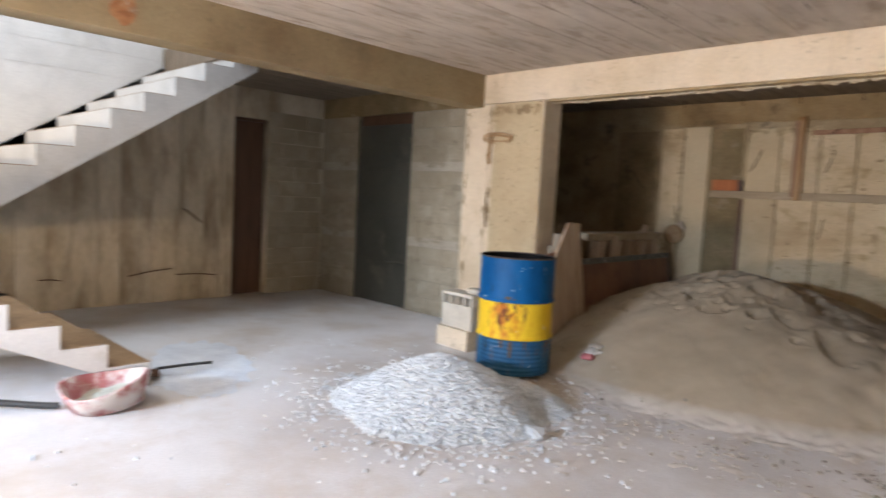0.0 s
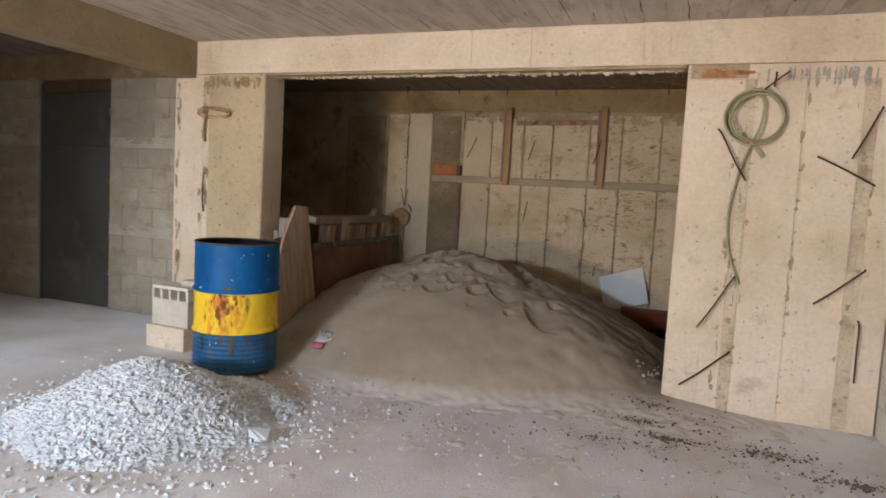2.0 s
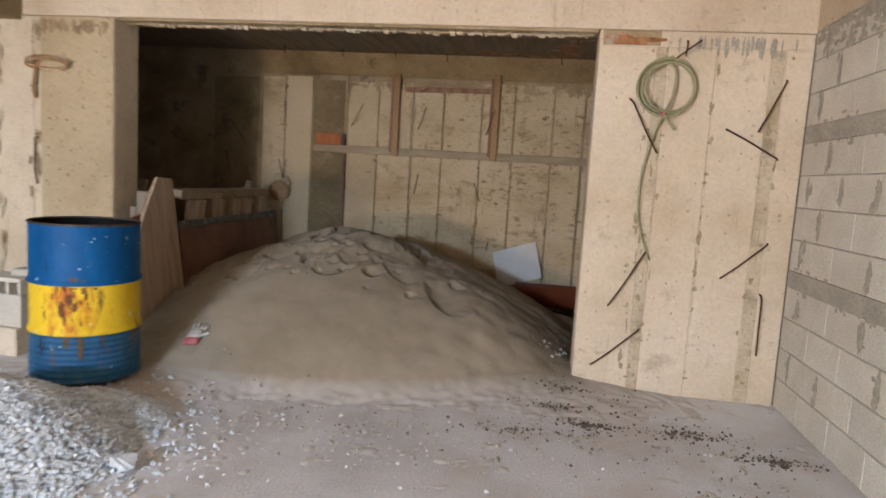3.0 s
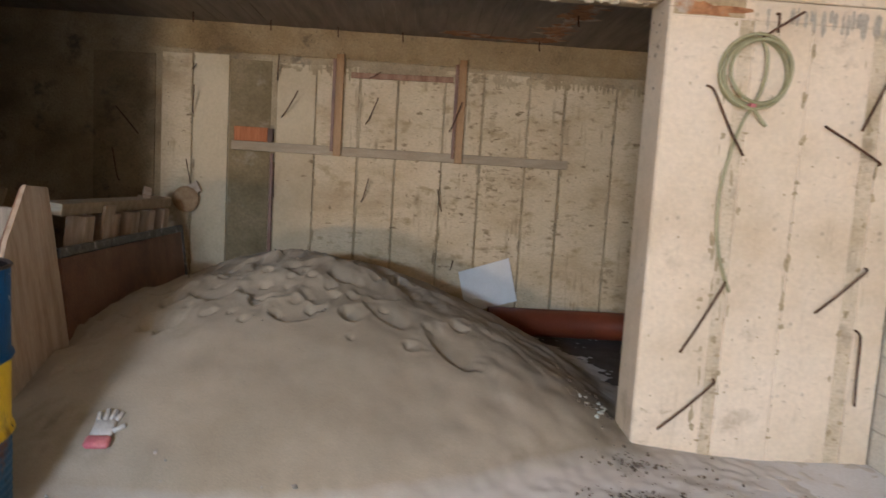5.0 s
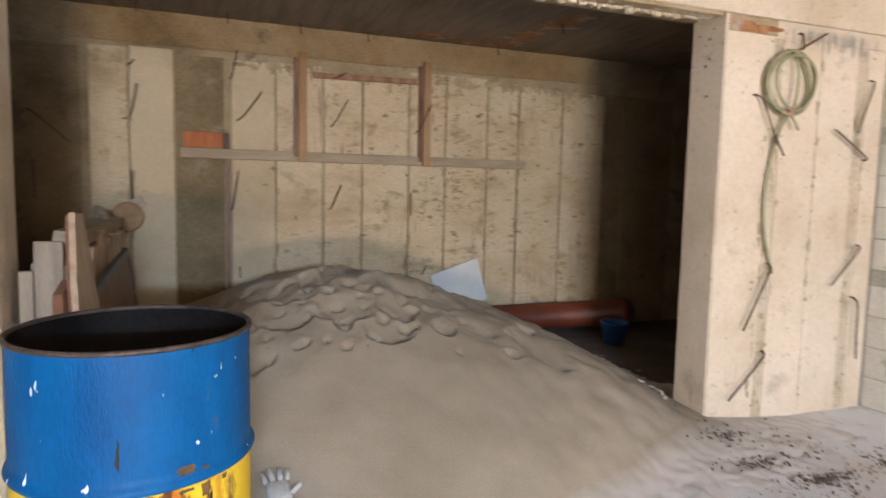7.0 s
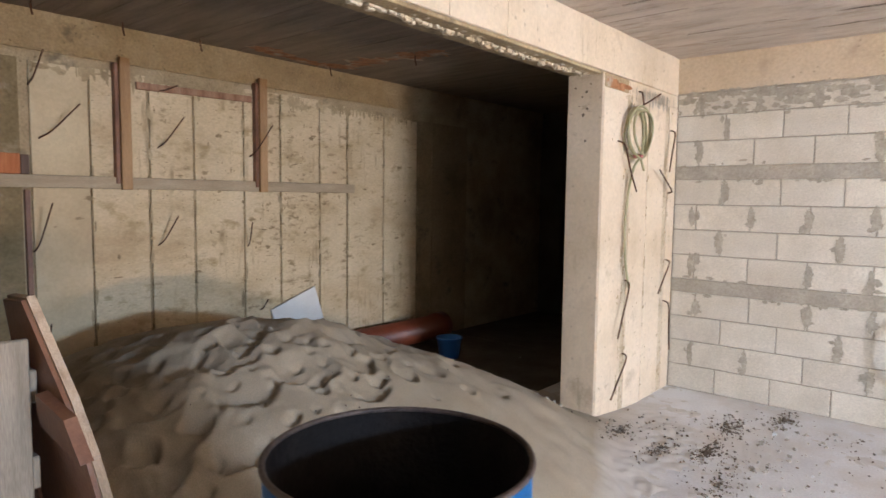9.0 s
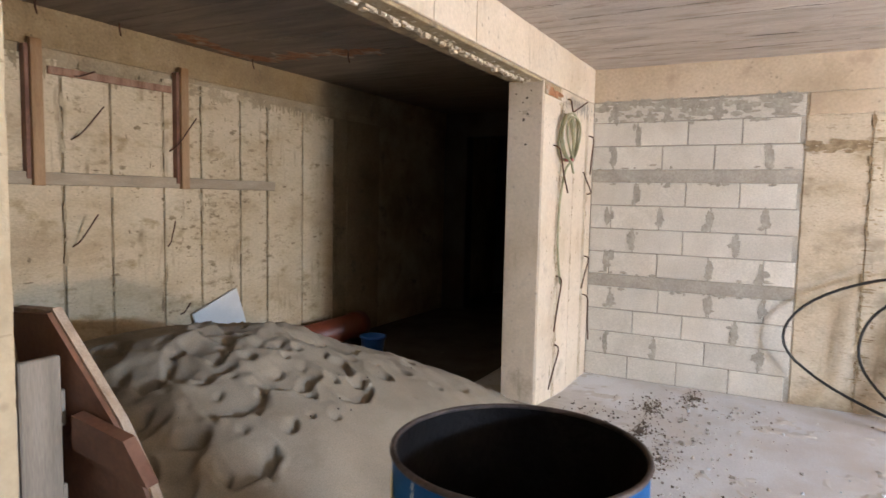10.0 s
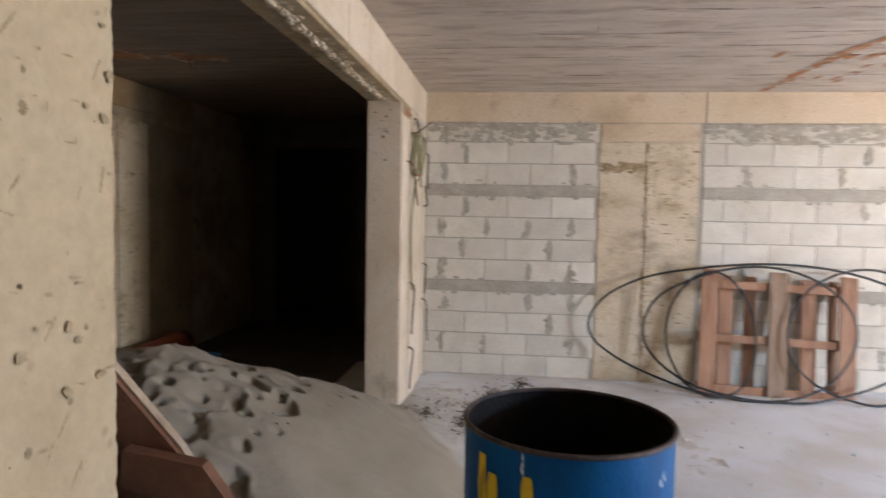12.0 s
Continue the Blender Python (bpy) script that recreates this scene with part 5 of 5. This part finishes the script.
field = [(0.0, courses(wall_right, right(-0.005), 1.6, ROWS_TOP, BLOCK, 2), 1.6), (-2.535, courses(wall_right, right(-2.535), 2.6, ROWS_TOP, BLOCK, 3, 1), 2.6)]
# joints of the field beside the pier that stayed clean of mortar: distance along the wall and course
BARE = {(0.4, 0), (0.8, 0), (1.2, 0), (1.0, 1), (0.4, 2), (0.8, 2), (0.6, 3), (0.6, 5), (0.8, 6), (0.8, 8), (1.2, 8), (0.6, 9), (1.0, 9), (0.8, 10), (1.2, 10)}
bm = bmesh.new()
rng = random.Random(77)
k = 0
for y0, joints, length in field:
    for u, z in joints:
        if (round(u, 1), int(z / 0.2)) not in BARE if y0 == 0.0 else rng.random() < 0.25:
            k += 1
            patch(bm, (XR - 0.0045 - 0.00001 * k, y0 - u + rng.gauss(0, 0.012), z + rng.gauss(0, 0.012)), (0, 1, 0), (0, 0, 1), rng.uniform(0.018, 0.036), rng.uniform(0.06, 0.095), k, 30, 0.22)
            for q in range(rng.choice((3, 4, 5))):
                k += 1
                patch(bm, (XR - 0.0045 - 0.00001 * k, y0 - u + rng.gauss(0, 0.018), z + rng.uniform(-0.085, 0.085)), (0, 1, 0), (0, 0, 1), rng.uniform(0.01, 0.032), rng.uniform(0.012, 0.035), k, 18, 0.28)
    for q in range(int(length * 100)):
        k += 1
        patch(bm, (XR - 0.0045 - 0.00001 * k, y0 - rng.uniform(0.02, length - 0.02), 2.27 + rng.choice((rng.uniform(0.04, 0.1), rng.gauss(0, 0.04)))), (0, 1, 0), (0, 0, 1), rng.uniform(0.012, 0.06), rng.uniform(0.008, 0.025), k, 18, 0.3)
    for q in range(int(length * 30)):
        k += 1
        patch(bm, (XR - 0.0045 - 0.00001 * k, y0 - rng.uniform(0.02, length - 0.02), rng.choice((0.79, 0.91, 1.69, 1.81)) + rng.gauss(0, 0.012)), (0, 1, 0), (0, 0, 1), rng.uniform(0.008, 0.035), rng.uniform(0.006, 0.016), k, 14, 0.3)
tagged(part("mortar_smears", bm, SMEAR, wall_right, "grey mortar smeared over the joints"), kind="stuff")
for zb in (0.8, 1.7):
    for y0, y1 in ((-1.6, -0.005), (-5.1, -2.54)):
        box_part("mortar_band", (XR - 0.006, XR + 0.02, y0, y1, zb - 0.004, zb + 0.104), MORTAR, wall_right, 0.003, label="grey cast mortar band")

door_place = lambda u, z: pose(XL + 0.002 + u, 0.29, z)
courses(wall_door, door_place, DX0 - XL - 0.004, ROWS + [(2.2, 0.195)], BLOCK_SHADED, 5)
courses(wall_door, lambda u, z: pose(DX1 + 0.002 + u, 0.29, z), -3.745 - DX1, ROWS + [(2.2, 0.195)], BLOCK_SHADED, 7)
for zb in (0.8, 1.7):
    for x0, x1 in ((XL + 0.01, DX0 - 0.002), (DX1 + 0.002, -3.76)):
        box_part("mortar_band", (x0, x1, 0.276, 0.3, zb - 0.004, zb + 0.104), MORTAR, wall_door, 0.003, label="grey cast mortar band")
left_place = lambda u, z: pose(XL - 0.008, -0.57 + u, z, 0, 0, 90)
courses(wall_left, left_place, 0.84, ROWS + [(2.2, 0.2)], BLOCK_SHADED, 6)
for zb in (0.8, 1.7):
    box_part("mortar_band", (XL - 0.002, XL + 0.005, -0.572, 0.272, zb - 0.002, zb + 0.102), MORTAR_SHADED, wall_left, 0.002, label="dull cast mortar band")

bm = bmesh.new()
rng = random.Random(41)
for k in range(230):
    x = rng.choice((rng.uniform(XL + 0.05, DX0 - 0.06), rng.uniform(DX1 + 0.06, -3.8)))
    z = rng.choice([a for a, b in ROWS]) + rng.gauss(0, 0.03)
    patch(bm, (x, 0.277 - 0.00003 * k, max(0.04, z)), (1, 0, 0), (0, 0, 1), rng.uniform(0.02, 0.1), rng.uniform(0.012, 0.05), 700 + k, 22, 0.3)
tagged(part("mortar_smears", bm, MORTAR_SHADED, wall_door, "dull mortar smeared over the joints"), kind="stuff")

# ---- leaked joints, drips and scuffs on the cast faces ----
def weather(name, mat, parent, label, marks, at, u, v):
    """Ragged marks on a face: at(a, b, k) gives the place of mark k; marks are (a, b, half width, half height)."""
    bm = bmesh.new()
    for k, (a, b, ra, rb) in enumerate(marks):
        patch(bm, at(a, b, k), u, v, ra, rb, 1000 + k, 11, 0.42)
    return tagged(part(name, bm, mat, parent, label), kind="stuff")

rng = random.Random(202)
back = lambda a, b, k: (a, YB - 0.0132 - 0.000006 * k, b)
marks = []
for x in (-2.53, -1.445, -1.055, -0.717, -0.295, 0.052, 0.467, 0.79, 1.262, 1.747):
    z = rng.uniform(0.4, 0.6)
    while z < 2.34:
        l = rng.uniform(0.015, 0.08)
        if rng.random() < 0.5:
            marks.append((x + rng.gauss(0, 0.008), z, rng.uniform(0.004, 0.016), l))
        z += l * rng.uniform(0.8, 2.2)
for k in range(120):
    l = rng.uniform(0.015, 0.06)
    marks.append((rng.uniform(-1.78, 1.7), 2.375 - 0.02 * rng.random() - l, rng.uniform(0.004, 0.016), l))
for k in range(60):
    marks.append((rng.uniform(-1.78, 1.7), 2.335 + rng.gauss(0, 0.02), rng.uniform(0.02, 0.07), rng.uniform(0.008, 0.025)))
weather("leaked_joints", ROUGH, wall_back, "rough leaked concrete along the panel joints", marks, back, (1, 0, 0), (0, 0, 1))
marks = []
for cx, cz, sx, sz, n in ((0.2, 1.46, 0.22, 0.06, 70), (-0.1, 1.2, 0.3, 0.1, 40), (-0.5, 1.9, 0.14, 0.2, 45), (0.25, 2.0, 0.15, 0.18, 50), (0.3, 1.1, 0.12, 0.2, 30),
                          (0.62, 1.3, 0.3, 0.5, 40), (-1.25, 1.4, 0.4, 0.4, 22), (1.0, 1.5, 0.25, 0.5, 50), (1.5, 1.4, 0.2, 0.5, 50), (-0.3, 1.6, 0.8, 0.5, 60), (-2.66, 1.8, 0.07, 0.4, 8)):
    for k in range(n):
        x, z = rng.gauss(cx, sx), min(2.3, max(0.3, rng.gauss(cz, sz)))
        if rng.random() < 0.5 and -1.78 < x < 1.72 or -2.78 < x < -2.24:
            marks.append((x, z, rng.choice((0.004, 0.006, 0.009, 0.014, 0.03)), rng.choice((0.003, 0.005, 0.009, 0.016))))
weather("wall_scuffs", STAIN, wall_back, "brown scuffs and air holes in the cast panels", marks, lambda a, b, k: (a, YB - 0.0165 - 0.000004 * k, b), (1, 0, 0), (0, 0, 1))

marks = []
for x, s_ in ((1.03, 0.02), (1.1, 0.035), (1.43, 0.006), (1.79, 0.035), (1.1, 0.03)):
    for k in range(26):
        marks.append((rng.gauss(x, s_), rng.uniform(0.05, 2.25), rng.choice((0.003, 0.005, 0.008, 0.014)), rng.choice((0.006, 0.012, 0.02, 0.04))))
for k in range(70):
    marks.append((rng.uniform(0.74, 1.96), rng.uniform(0.1, 2.2), rng.choice((0.003, 0.004, 0.006)), rng.choice((0.003, 0.004, 0.008))))
weather("pier_scuffs", SCRATCH, pier_r, "dirty leaks along the panel joints and air holes", marks, lambda a, b, k: (a, -0.0085 - 0.000006 * k, b), (1, 0, 0), (0, 0, 1))

for name, dims, mt in (("cast_panel", (XR - 0.003, XR + 0.02, -2.03, -1.615, 0.0, 2.205), COLUMN), ("cast_panel", (XR - 0.008, XR + 0.02, -2.495, -2.038, 0.0, 2.2), COLUMN),
                       ("cap_panel", (XR - 0.006, XR + 0.02, -2.5, -1.625, 2.212, 2.374), BEAM_WARM)):
    box_part(name, dims, mt, column, 0.004)
marks = []
for k in range(130):
    marks.append((rng.choice((rng.uniform(-2.48, -2.05), rng.gauss(-2.06, 0.03))), rng.uniform(0.1, 2.18), rng.choice((0.006, 0.012, 0.02, 0.04)), rng.uniform(0.003, 0.008)))
for k in range(60):
    marks.append((rng.uniform(-2.02, -1.63), 1.975 + rng.gauss(0, 0.02), rng.uniform(0.02, 0.06), rng.uniform(0.006, 0.018)))
for k in range(60):
    marks.append((-2.034 + rng.gauss(0, 0.006), rng.uniform(0.05, 2.2), rng.uniform(0.003, 0.01), rng.uniform(0.01, 0.05)))
weather("column_scuffs", STAIN, column, "brown horizontal scuffs across the column", marks, lambda a, b, k: (XR - 0.0095 - 0.000006 * k, a, b), (0, 1, 0), (0, 0, 1))

# dirt along the joint and the top of the pitted pier
marks = []
for k in range(34):
    marks.append((-3.375 + rng.gauss(0, 0.018), rng.uniform(0.3, 2.3), rng.choice((0.004, 0.008, 0.014)), rng.choice((0.01, 0.03, 0.05))))
for k in range(40):
    l = rng.uniform(0.01, 0.05)
    marks.append((rng.uniform(-3.4, -2.8), 2.345 - l - 0.05 * rng.random(), rng.uniform(0.006, 0.03), l))
for k in range(25):
    marks.append((-3.7 + abs(rng.gauss(0, 0.02)), rng.uniform(0.1, 2.3), rng.choice((0.006, 0.012)), rng.choice((0.02, 0.05))))
weather("pier_dirt", STAIN, pier_l, "brown dirt along the pier's joint and top", marks, lambda a, b, k: (a, -0.0145 - 0.00001 * k, b), (1, 0, 0), (0, 0, 1))
# flat dark patches painted as small shaded air holes
marks = []
for k in range(34):
    r = rng.choice((0.002, 0.002, 0.003, 0.004))
    marks.append((rng.uniform(-3.3, -2.77), rng.uniform(0.05, 2.3), r, r * rng.uniform(0.9, 1.7)))
weather("air_holes", HOLE, pier_l, "small dark air holes in the cast face", marks, lambda a, b, k: (a, -0.0162 - 0.000004 * k, b), (1, 0, 0), (0, 0, 1))
marks = []
for k in range(150):
    marks.append((rng.uniform(-3.32, -2.765), rng.uniform(0.05, 2.3), rng.choice((0.002, 0.004, 0.008, 0.014)), rng.choice((0.002, 0.003, 0.006, 0.012))))
weather("face_scratches", SCRATCH, pier_l, "dirty scratches and dimples in the cast face", marks, lambda a, b, k: (a, -0.0168 - 0.000004 * k, b), (1, 0, 0), (0, 0, 1))
